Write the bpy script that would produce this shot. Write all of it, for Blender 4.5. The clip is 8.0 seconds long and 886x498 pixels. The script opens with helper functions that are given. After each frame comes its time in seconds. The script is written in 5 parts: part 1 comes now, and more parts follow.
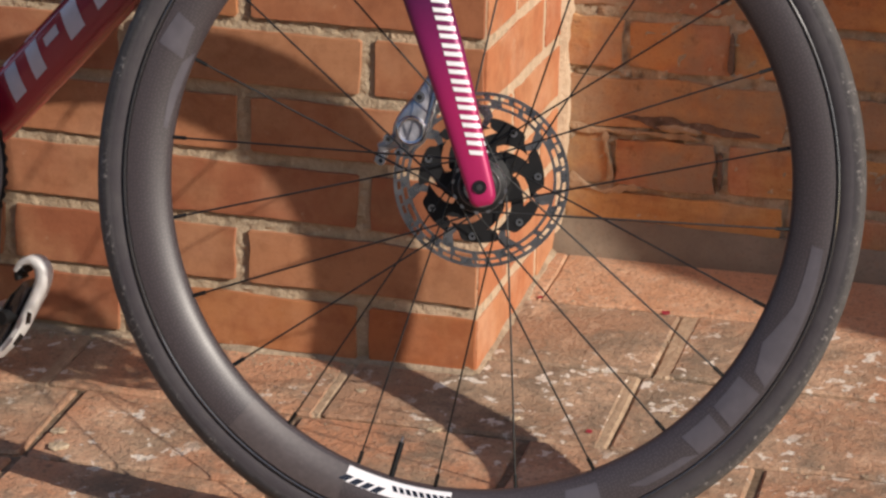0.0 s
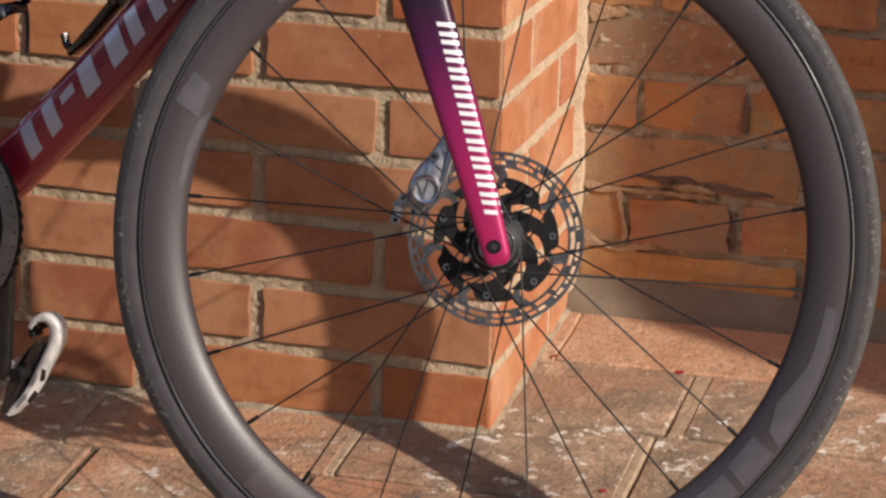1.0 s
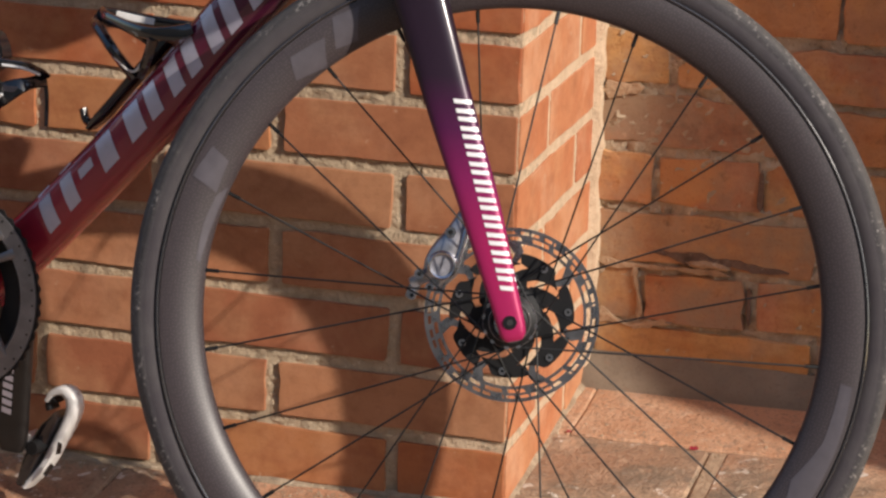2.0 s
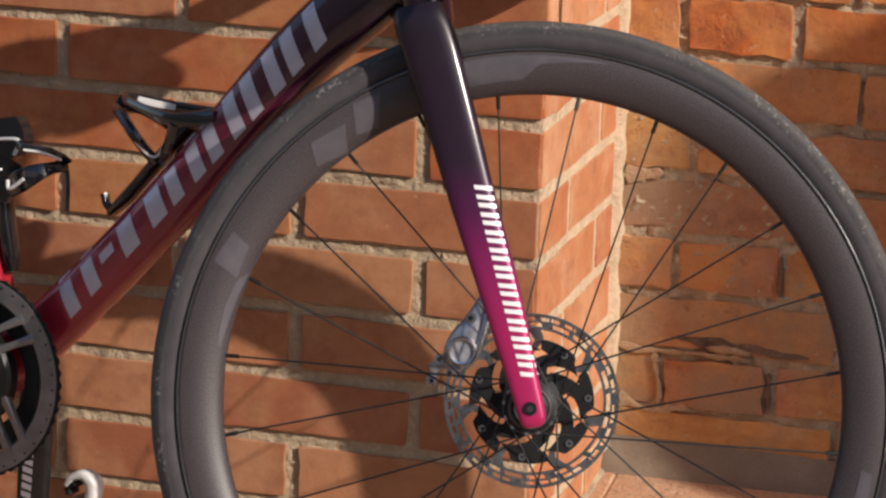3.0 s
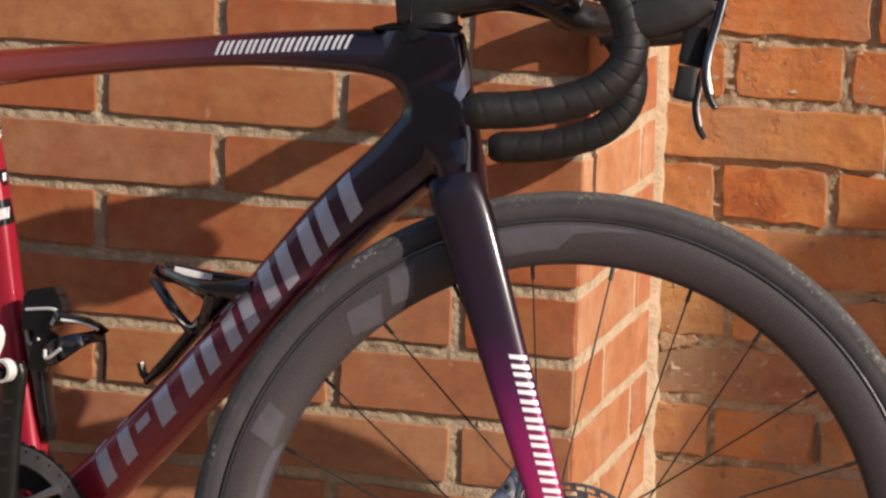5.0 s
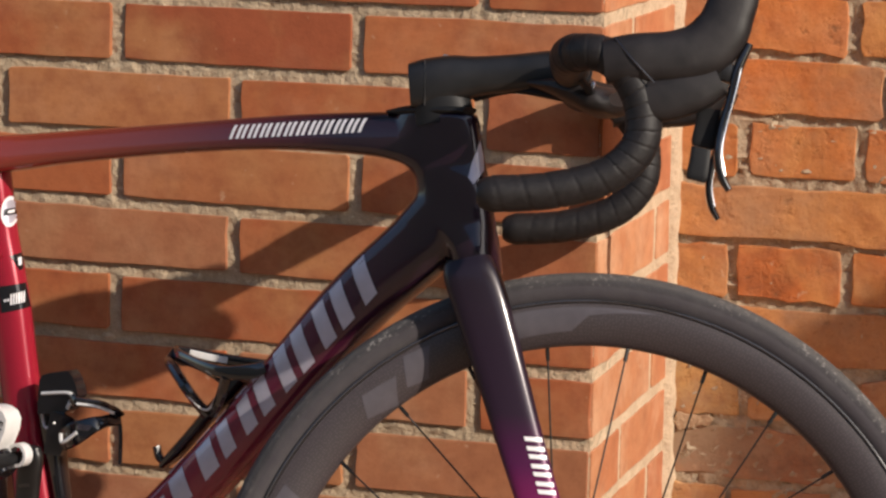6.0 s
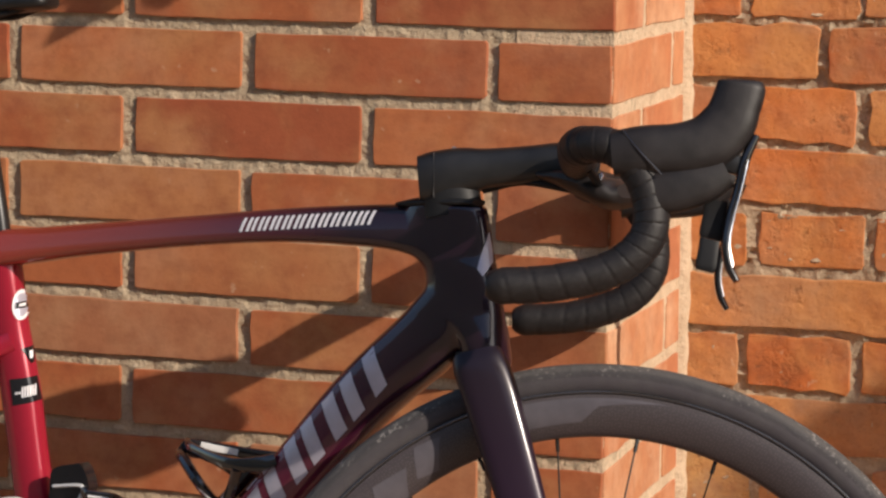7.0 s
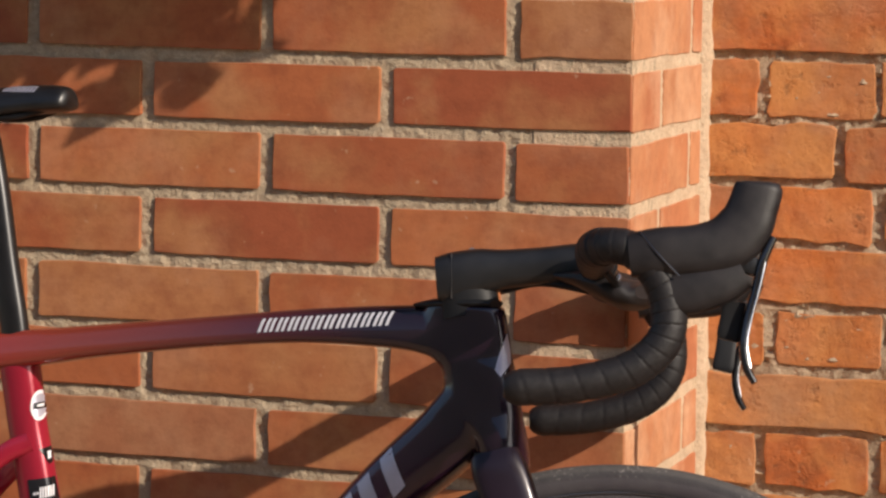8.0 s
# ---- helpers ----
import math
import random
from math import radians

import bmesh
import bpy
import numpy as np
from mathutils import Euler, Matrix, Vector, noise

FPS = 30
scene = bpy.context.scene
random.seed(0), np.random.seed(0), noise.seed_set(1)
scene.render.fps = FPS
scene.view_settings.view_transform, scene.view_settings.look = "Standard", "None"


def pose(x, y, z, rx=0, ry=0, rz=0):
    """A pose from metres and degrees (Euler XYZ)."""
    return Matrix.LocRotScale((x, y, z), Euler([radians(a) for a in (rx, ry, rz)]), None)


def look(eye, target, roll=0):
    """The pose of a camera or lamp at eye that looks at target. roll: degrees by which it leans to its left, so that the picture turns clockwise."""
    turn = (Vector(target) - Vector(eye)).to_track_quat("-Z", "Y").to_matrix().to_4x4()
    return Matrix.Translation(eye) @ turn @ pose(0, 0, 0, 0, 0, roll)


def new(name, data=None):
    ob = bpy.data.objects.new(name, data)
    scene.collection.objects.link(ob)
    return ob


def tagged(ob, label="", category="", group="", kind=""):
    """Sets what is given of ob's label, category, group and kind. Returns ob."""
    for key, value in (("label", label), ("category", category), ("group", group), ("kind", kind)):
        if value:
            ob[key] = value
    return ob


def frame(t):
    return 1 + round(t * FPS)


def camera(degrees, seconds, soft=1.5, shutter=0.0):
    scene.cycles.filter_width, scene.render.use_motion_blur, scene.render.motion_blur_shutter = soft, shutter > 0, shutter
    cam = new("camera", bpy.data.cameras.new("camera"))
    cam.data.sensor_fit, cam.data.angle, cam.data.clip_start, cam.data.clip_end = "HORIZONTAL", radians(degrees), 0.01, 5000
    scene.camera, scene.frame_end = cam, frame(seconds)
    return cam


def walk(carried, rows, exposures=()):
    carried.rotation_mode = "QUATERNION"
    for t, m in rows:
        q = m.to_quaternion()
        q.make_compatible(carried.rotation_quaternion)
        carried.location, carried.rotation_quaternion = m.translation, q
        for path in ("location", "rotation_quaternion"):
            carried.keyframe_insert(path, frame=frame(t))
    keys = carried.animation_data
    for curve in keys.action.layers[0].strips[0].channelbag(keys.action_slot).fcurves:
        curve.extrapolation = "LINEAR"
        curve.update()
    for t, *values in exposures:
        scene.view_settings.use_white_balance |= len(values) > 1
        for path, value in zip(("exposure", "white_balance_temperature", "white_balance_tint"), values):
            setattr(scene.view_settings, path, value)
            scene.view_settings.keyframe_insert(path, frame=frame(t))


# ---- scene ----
from mathutils.bvhtree import BVHTree

cam = camera(17.148, 8.0, soft=2.5)
# seconds, place, yaw, pitch, lean: the camera stands still and tilts up by hand
ROWS = [
    (0.0, 0.7234, -2.8985, 1.1024, 14.732, -17.904, -1.751),
    (0.5, 0.7223, -2.9022, 1.1042, 14.839, -17.443, -1.910),
    (1.0, 0.7219, -2.9018, 1.1067, 15.015, -16.831, -1.873),
    (1.5, 0.7230, -2.9067, 1.1089, 15.179, -16.129, -1.950),
    (3.0, 0.7203, -2.9130, 1.1192, 15.762, -13.905, -2.050),
    (3.5, 0.7209, -2.9145, 1.1198, 15.959, -13.041, -1.915),
    (4.0, 0.7192, -2.9165, 1.1229, 16.122, -12.364, -1.920),
    (4.5, 0.7210, -2.9192, 1.1268, 16.361, -11.589, -1.896),
    (6.0, 0.7244, -2.9242, 1.1378, 16.922, -9.365, -1.356),
    (6.5, 0.7265, -2.9269, 1.1417, 17.061, -8.582, -1.227),
    (7.0, 0.7305, -2.9307, 1.1458, 17.229, -7.723, -1.046),
    (7.5, 0.7283, -2.9322, 1.1496, 17.336, -6.892, -0.955),
    (8.0, 0.7289, -2.9368, 1.1536, 17.542, -5.911, -0.968),
]
walk(cam, [(t, pose(x, y, z, 0, 0, yaw) @ pose(0, 0, 0, 90 + pitch) @ pose(0, 0, 0, 0, 0, -roll)) for t, x, y, z, yaw, pitch, roll in ROWS],
     exposures=[(0.0, 0.05, 6150, 10), (3.5, 0.10, 6220, 10), (8.0, 0.08, 6420, 10)])

# ---- daylight ----
SUN_AZ, SUN_EL = 64.5, 29.0          # degrees from the wall's normal towards +x, and above the horizon
world = bpy.data.worlds.new("sky")
scene.world = world
world.use_nodes = True
wn = world.node_tree.nodes
sky = wn.new("ShaderNodeTexSky")
sky.sky_type = "NISHITA"
sky.sun_disc = False
sky.sun_elevation = radians(SUN_EL)
sky.sun_rotation = radians(180 - SUN_AZ)
wn["Background"].inputs["Strength"].default_value = 0.140
world.node_tree.links.new(sky.outputs["Color"], wn["Background"].inputs["Color"])
to_sun = Vector((math.sin(radians(SUN_AZ)) * math.cos(radians(SUN_EL)),
                 -math.cos(radians(SUN_AZ)) * math.cos(radians(SUN_EL)), math.sin(radians(SUN_EL))))
sun = new("sun", bpy.data.lights.new("sun", "SUN"))
sun.data.energy = 4.9
sun.data.angle = radians(0.6)
sun.data.color = (1.0, 0.875, 0.73)
sun.matrix_world = look(to_sun * 12, (0, 0, 0))


# ---- materials ----
class Mat:
    """A node material with short ways to its nodes."""

    def __init__(self, name, rough=0.6, metal=0.0, coat=0.0, spec=0.5):
        self.m = bpy.data.materials.new(name)
        self.m.use_nodes = True
        self.t = self.m.node_tree
        self.b = self.t.nodes["Principled BSDF"]
        self.b.inputs["Roughness"].default_value = rough
        self.b.inputs["Metallic"].default_value = metal
        self.b.inputs["Coat Weight"].default_value = coat
        self.b.inputs["Coat Roughness"].default_value = 0.06
        self.b.inputs["Specular IOR Level"].default_value = spec

    def node(self, kind, **values):
        n = self.t.nodes.new(kind)
        for k, v in values.items():
            n.inputs[k.replace("_", " ")].default_value = v
        return n

    def link(self, a, b):
        self.t.links.new(a, b)

    def coords(self, kind="Object"):
        return self.t.nodes.new("ShaderNodeTexCoord").outputs[kind]

    def noise(self, scale, detail=4.0, rough=0.55, at=None):
        n = self.node("ShaderNodeTexNoise", Scale=scale, Detail=detail, Roughness=rough)
        self.link(at if at else self.coords(), n.inputs["Vector"])
        return n.outputs["Fac"]

    def ramp(self, fac, stops):
        r = self.t.nodes.new("ShaderNodeValToRGB")
        e = r.color_ramp.elements
        while len(e) < len(stops):
            e.new(0.5)
        for k, (p, c) in zip(e, stops):
            k.position = p
            k.color = (*c, 1) if len(c) == 3 else c
        self.link(fac, r.inputs["Fac"])
        return r.outputs["Color"]

    def mix(self, fac, a, b, kind="MIX"):
        n = self.t.nodes.new("ShaderNodeMix")
        n.data_type, n.blend_type = "RGBA", kind
        for sock, v in ((n.inputs[0], fac), (n.inputs[6], a), (n.inputs[7], b)):
            if isinstance(v, (int, float)):
                sock.default_value = v
            elif isinstance(v, tuple):
                sock.default_value = (*v, 1)
            else:
                self.link(v, sock)
        return n.outputs[2]

    def color(self, c):
        if isinstance(c, tuple):
            self.b.inputs["Base Color"].default_value = (*c, 1)
        else:
            self.link(c, self.b.inputs["Base Color"])
        return self

    def roughness(self, fac, lo, hi):
        n = self.t.nodes.new("ShaderNodeMapRange")
        n.inputs["To Min"].default_value, n.inputs["To Max"].default_value = lo, hi
        self.link(fac, n.inputs["Value"])
        self.link(n.outputs[0], self.b.inputs["Roughness"])
        return self

    def bump(self, fac, strength=0.3, distance=0.002):
        n = self.node("ShaderNodeBump", Strength=strength, Distance=distance)
        self.link(fac, n.inputs["Height"])
        old = self.b.inputs["Normal"]
        if old.is_linked:
            self.link(old.links[0].from_socket, n.inputs["Normal"])
        self.link(n.outputs[0], old)
        return self


def brick_material(name, light, dark, stain, grain, streaks, lime=0.25, grime=0.0, chalk=(0.62, 0.36, 0.22)):
    m = Mat(name, 0.8, spec=0.25)
    info = m.t.nodes.new("ShaderNodeObjectInfo")
    at = m.t.nodes.new("ShaderNodeVectorMath")
    at.operation = "ADD"
    m.link(m.coords(), at.inputs[0])
    spread = m.t.nodes.new("ShaderNodeVectorMath")
    spread.operation = "SCALE"
    spread.inputs[0].default_value = (31.0, 17.0, 23.0)
    m.link(info.outputs["Random"], spread.inputs["Scale"])
    m.link(spread.outputs[0], at.inputs[1])
    at = at.outputs[0]
    per = m.ramp(info.outputs["Random"], [(0.0, dark), (0.3, light), (0.6, tuple(0.6 * p + 0.4 * q for p, q in zip(light, dark))), (0.8, stain), (1.0, tuple(1.08 * p for p in light))])
    cloud = m.noise(11.0, 4.0, 0.5, at)
    c = m.mix(m.ramp(cloud, [(0.46, (0, 0, 0)), (0.66, (0.9, 0.9, 0.9))]), per, stain)
    c = m.mix(m.ramp(m.noise(24.0, 5.0, 0.62, at), [(0.5, (0, 0, 0)), (0.75, (0.55, 0.55, 0.55))]), c, tuple(0.72 * p for p in dark))
    drag = m.t.nodes.new("ShaderNodeMapping")
    drag.inputs["Scale"].default_value = (9.0, 9.0, 60.0)
    m.link(at, drag.inputs["Vector"])
    c = m.mix(m.ramp(m.noise(1.0, 4.0, 0.6, drag.outputs[0]), [(0.45, (0, 0, 0)), (0.85, (streaks,) * 3)]), c, tuple(0.62 * p for p in dark))
    c = m.mix(m.ramp(m.noise(7.0, 5.0, 0.65, at), [(0.48, (0, 0, 0)), (0.72, (lime,) * 3)]), c, chalk)
    c = m.mix(m.ramp(m.noise(52.0, 5.0, 0.7, at), [(0.46, (0, 0, 0)), (0.70, (0.30, 0.30, 0.30))]), c, tuple(0.55 * p for p in dark))
    if grime:
        c = m.mix(m.ramp(m.noise(4.2, 6.0, 0.68, at), [(0.44, (0, 0, 0)), (0.60, (grime,) * 3)]), c, (0.29, 0.205, 0.135))
        c = m.mix(m.ramp(m.noise(6.0, 7.0, 0.75, at), [(0.58, (0, 0, 0)), (0.66, (0.45 * grime,) * 3)]), c, (0.13, 0.085, 0.055))
        c = m.mix(m.ramp(m.noise(9.0, 3.0, 0.6, at), [(0.56, (0, 0, 0)), (0.66, (0.55, 0.55, 0.55))]), c, (0.60, 0.27, 0.085))
        c = m.mix(m.ramp(m.noise(34.0, 6.0, 0.72, at), [(0.30, (0.6, 0.6, 0.6)), (0.40, (0, 0, 0))]), c, (0.12, 0.065, 0.035))
    fine = m.noise(300.0, 3.0, 0.6, at)
    c = m.mix(m.ramp(fine, [(0.28, (grain,) * 3), (0.45, (0, 0, 0))]), c, tuple(0.4 * p for p in dark))
    c = m.mix(m.ramp(m.noise(70.0, 2.0, 0.5, at), [(0.72, (0, 0, 0)), (0.78, (0.4, 0.4, 0.4))]), c, (0.55, 0.38, 0.25))
    m.color(c)
    m.roughness(cloud, 0.6, 0.88)
    m.bump(fine, 0.18, 0.0012)
    m.bump(m.noise(45.0, 4.0, 0.6, at), 0.22, 0.003)
    if grime:
        pits = m.noise(34.0, 6.0, 0.72, at)
        m.bump(m.ramp(pits, [(0.30, (0, 0, 0)), (0.46, (1, 1, 1))]), 0.35, 0.003)
        m.bump(m.noise(15.0, 4.0, 0.6, at), 0.45, 0.010)
    return m.m


def mortar_material(name, light, dark):
    m = Mat(name, 0.95, spec=0.15)
    a, b = m.noise(38.0, 6.0, 0.7), m.noise(330.0, 3.0, 0.7)
    c = m.ramp(a, [(0.3, dark), (0.55, light), (0.75, tuple(1.12 * v for v in light))])
    c = m.mix(m.ramp(b, [(0.30, (0.6, 0.6, 0.6)), (0.42, (0, 0, 0))]), c, tuple(0.5 * v for v in dark))
    c = m.mix(m.ramp(m.noise(170.0, 3.0, 0.6), [(0.60, (0, 0, 0)), (0.72, (0.5, 0.5, 0.5))]), c, (0.68, 0.58, 0.43))
    m.color(c)
    m.bump(b, 0.5, 0.002)
    m.bump(m.noise(120.0, 3.0, 0.6), 0.7, 0.004)
    m.bump(a, 0.5, 0.004)
    return m.m


def smooth_mortar_material():
    """Trowelled mortar, grey with rusty splashes."""
    m = Mat("trowelled_mortar", 0.9, spec=0.2)
    c = m.ramp(m.noise(9.0, 5.0, 0.6), [(0.35, (0.165, 0.132, 0.098)), (0.65, (0.25, 0.200, 0.148))])
    c = m.mix(m.ramp(m.noise(26.0, 5.0, 0.65), [(0.58, (0, 0, 0)), (0.74, (0.4, 0.4, 0.4))]), c, (0.34, 0.16, 0.085))
    fine = m.noise(240.0, 3.0, 0.6)
    c = m.mix(m.ramp(fine, [(0.32, (0.5, 0.5, 0.5)), (0.46, (0, 0, 0))]), c, (0.15, 0.115, 0.085))
    m.color(c)
    m.bump(fine, 0.3, 0.0015)
    m.bump(m.noise(40.0, 4.0, 0.6), 0.4, 0.004)
    return m.m


def plain_material(name, c, rough=0.5, metal=0.0, coat=0.0, wear=0.12, scale=60.0, spec=0.5, grain=0.0):
    m = Mat(name, rough, metal, coat, spec)
    n = m.noise(scale, 5.0, 0.6)
    m.color(m.mix(m.ramp(n, [(0.35, (0, 0, 0)), (0.75, (1, 1, 1))]), tuple(v * (1 - wear) for v in c), tuple(min(1.0, v * (1 + wear)) for v in c)))
    m.roughness(n, max(0.02, rough - 0.06), min(1, rough + 0.08))
    if grain:
        m.bump(m.noise(620.0, 3.0, 0.6), grain, 0.0008)
        m.bump(m.noise(70.0, 4.0, 0.6), grain, 0.0025)
    return m.m


def fade_material(name, axis, stops, rough=0.22, coat=1.0, haze=0.05):
    """Glossy flake paint that fades from one colour to the next along axis of the part's own coordinates."""
    m = Mat(name, rough, 0.15, coat, spec=0.3)
    m.b.inputs["Coat Roughness"].default_value = haze
    m.b.inputs["Coat IOR"].default_value = 1.6
    dot = m.t.nodes.new("ShaderNodeVectorMath")
    dot.operation = "DOT_PRODUCT"
    dot.inputs[1].default_value = axis
    m.link(m.coords(), dot.inputs[0])
    span = m.t.nodes.new("ShaderNodeMapRange")
    span.inputs["From Min"].default_value, span.inputs["From Max"].default_value = stops[0][0], stops[-1][0]
    m.link(dot.outputs["Value"], span.inputs["Value"])
    lo, hi = stops[0][0], stops[-1][0]
    c = m.ramp(span.outputs[0], [((p - lo) / (hi - lo), col) for p, col in stops])
    flake = m.noise(1800.0, 2.0)
    c = m.mix(m.ramp(flake, [(0.4, (0, 0, 0)), (0.8, (0.35, 0.35, 0.35))]), c, m.mix(1.0, c, c, "ADD"))
    m.color(c)
    m.roughness(m.noise(9.0, 4.0), rough - 0.05, rough + 0.1)
    return m.m


BRICK = brick_material("pressed_brick", (0.395, 0.121, 0.046), (0.310, 0.081, 0.036), (0.415, 0.178, 0.073), 0.12, 0.30, 0.24)
DUSTY_BRICK = brick_material("dust_splashed_brick", (0.405, 0.168, 0.080), (0.315, 0.112, 0.056), (0.425, 0.205, 0.104), 0.14, 0.25, 0.28)
# lime stains, plus a paler base that paints in sunlight on the pier's side
SIDE_BRICK = brick_material("limed_sun_paled_brick", (0.50, 0.200, 0.091), (0.41, 0.140, 0.066), (0.51, 0.240, 0.118), 0.08, 0.2, 0.7, chalk=(0.66, 0.42, 0.265))
OLD_BRICK = brick_material("old_brick", (0.55, 0.182, 0.050), (0.41, 0.108, 0.036), (0.53, 0.235, 0.080), 0.3, 0.5, 0.30, 0.42)
# mortar smears, and a greyed base that paints in the lower wall's shade
SMEARED_BRICK = brick_material("smeared_shade_greyed_brick", (0.46, 0.190, 0.088), (0.40, 0.110, 0.050), (0.53, 0.300, 0.115), 0.3, 0.5, 0.55, 0.85, (0.56, 0.40, 0.27))
MORTAR = mortar_material("mortar", (0.455, 0.355, 0.245), (0.345, 0.265, 0.178))
LIME = mortar_material("lime_mortar", (0.42, 0.285, 0.175), (0.31, 0.19, 0.11))
# lighter than MORTAR: the sun on the pier's side is partly in this colour
SIDE_MORTAR = mortar_material("sun_paled_mortar", (0.57, 0.43, 0.295), (0.44, 0.32, 0.215))
OLD_MORTAR = mortar_material("old_mortar", (0.42, 0.325, 0.225), (0.28, 0.205, 0.135))
# serves a dirt stain and the painted shade of open joints
DIRT_AND_GAP_SHADE = mortar_material("dirt_and_gap_shade", (0.175, 0.115, 0.085), (0.075, 0.052, 0.042))
RENDER_GREY = mortar_material("pale_render", (0.62, 0.54, 0.44), (0.52, 0.45, 0.36))


def paver_material(name, soil, spill, tones):
    """Worn terracotta under patches of grey-brown dirt, with flecks of spilt lime in clusters."""
    m = Mat(name, 0.85, spec=0.25)
    info = m.t.nodes.new("ShaderNodeObjectInfo")
    at = m.t.nodes.new("ShaderNodeNewGeometry").outputs["Position"]
    per = m.ramp(info.outputs["Random"], list(zip((0.0, 0.3, 0.55, 0.75, 1.0), tones)))
    c = m.mix(m.ramp(m.noise(5.0, 5.0, 0.62, at), [(0.42, (0, 0, 0)), (0.60, (soil,) * 3)]), per, (0.31, 0.235, 0.16))
    c = m.mix(m.ramp(m.noise(8.5, 6.0, 0.66, at), [(0.50, (0, 0, 0)), (0.68, (0.75, 0.75, 0.75))]), c, (0.66, 0.44, 0.29))
    dirt = m.noise(13.0, 7.0, 0.72, at)
    c = m.mix(m.ramp(dirt, [(0.50, (0, 0, 0)), (0.64, (0.95 * soil,) * 3)]), c, (0.20, 0.155, 0.112))
    grit = m.noise(85.0, 5.0, 0.72, at)
    c = m.mix(m.ramp(grit, [(0.54, (0, 0, 0)), (0.68, (0.65, 0.65, 0.65))]), c, (0.19, 0.14, 0.10))
    c = m.mix(m.ramp(m.noise(46.0, 5.0, 0.7, at), [(0.58, (0, 0, 0)), (0.70, (0.5, 0.5, 0.5))]), c, (0.62, 0.45, 0.31))
    lime = m.mix(1.0, m.ramp(m.noise(48.0, 4.0, 0.6, at), [(0.585, (0, 0, 0)), (0.62, (spill,) * 3)]), m.ramp(m.noise(4.6, 3.0, 0.6, at), [(0.46, (0, 0, 0)), (0.56, (1, 1, 1))]), "MULTIPLY")
    c = m.mix(lime, c, (0.78, 0.70, 0.60))
    fine = m.noise(260.0, 4.0, 0.65, at)
    c = m.mix(m.ramp(fine, [(0.34, (0.55, 0.55, 0.55)), (0.48, (0, 0, 0))]), c, (0.14, 0.10, 0.07))
    m.color(c)
    m.bump(fine, 0.6, 0.0022)
    m.bump(grit, 0.8, 0.005)
    m.bump(dirt, 0.7, 0.010)
    return m.m


PAVER = paver_material("worn_paver", 0.85, 0.95, ((0.46, 0.218, 0.122), (0.53, 0.285, 0.165), (0.36, 0.230, 0.148), (0.49, 0.232, 0.127), (0.56, 0.305, 0.178)))
CLEAN_PAVER = paver_material("swept_paver", 0.22, 0.08, ((0.58, 0.305, 0.172), (0.60, 0.330, 0.190), (0.54, 0.290, 0.168), (0.59, 0.312, 0.178), (0.62, 0.340, 0.195)))
PAVER_BED = mortar_material("paving_joint", (0.21, 0.150, 0.102), (0.09, 0.064, 0.042))
JOINT_FILL = mortar_material("joint_filling", (0.43, 0.31, 0.205), (0.30, 0.205, 0.135))
YARD_EARTH = mortar_material("trodden_earth", (0.34, 0.25, 0.17), (0.24, 0.175, 0.12))
FOOT_RENDER = smooth_mortar_material()
FOOT_MORTAR = mortar_material("dirty_mortar", (0.40, 0.31, 0.215), (0.24, 0.175, 0.115))

FRAME_PAINT = fade_material("red_to_purple_paint", (0.86, 0.0, 0.25),
                            [(-0.56, (0.46, 0.012, 0.045)), (-0.44, (0.26, 0.010, 0.024)), (-0.33, (0.215, 0.017, 0.034)),
                             (-0.20, (0.105, 0.012, 0.032)), (-0.10, (0.035, 0.008, 0.022)), (-0.03, (0.015, 0.006, 0.013)), (0.05, (0.015, 0.006, 0.013))], coat=0.55)
# red to black fade; its brown paints in the ground mirrored by the gloss
TOP_TUBE_PAINT = fade_material("red_paint_brown_reflection", (0.86, 0.0, 0.25),
                               [(-0.52, (0.36, 0.040, 0.030)), (-0.40, (0.27, 0.046, 0.026)), (-0.28, (0.170, 0.036, 0.028)),
                                (-0.17, (0.075, 0.018, 0.026)), (-0.09, (0.018, 0.008, 0.014)), (0.05, (0.013, 0.006, 0.011))], coat=0.65)
FORK_PAINT = fade_material("magenta_to_black_paint", (0.0, 0.0, 1.0),
                           [(-0.02, (0.34, 0.014, 0.085)), (0.07, (0.29, 0.013, 0.085)), (0.125, (0.18, 0.011, 0.080)), (0.170, (0.065, 0.008, 0.048)), (0.215, (0.018, 0.0075, 0.018)), (0.36, (0.010, 0.0055, 0.010))], 0.34, 0.22, 0.12)
BLACK_GLOSS = plain_material("black_gloss", (0.009, 0.008, 0.010), 0.14, coat=0.7)
BLACK_SATIN = plain_material("black_satin", (0.010, 0.009, 0.009), 0.36, wear=0.3)
BLACK_MATT = plain_material("black_alloy", (0.010, 0.010, 0.011), 0.5, spec=0.25)
RUBBER = plain_material("hood_rubber", (0.0155, 0.0125, 0.0128), 0.50, wear=0.35, spec=0.36, grain=0.10)
TAPE = plain_material("bar_tape", (0.0130, 0.0108, 0.0112), 0.55, wear=0.35, scale=200.0, spec=0.34, grain=0.2)
RIM_EDGE = plain_material("polished_rim_edge", (0.030, 0.028, 0.030), 0.10, coat=1.0)
SILVER = plain_material("polished_alloy", (0.50, 0.50, 0.54), 0.24, 1.0)
DULL_SILVER = plain_material("cast_alloy", (0.40, 0.40, 0.43), 0.34, 0.85, wear=0.25, scale=120.0)
STEEL = plain_material("rotor_steel", (0.46, 0.45, 0.46), 0.27, 1.0, wear=0.25)
BLASTED = plain_material("blasted_alloy", (0.36, 0.36, 0.40), 0.52, 0.8, wear=0.2, scale=150.0)
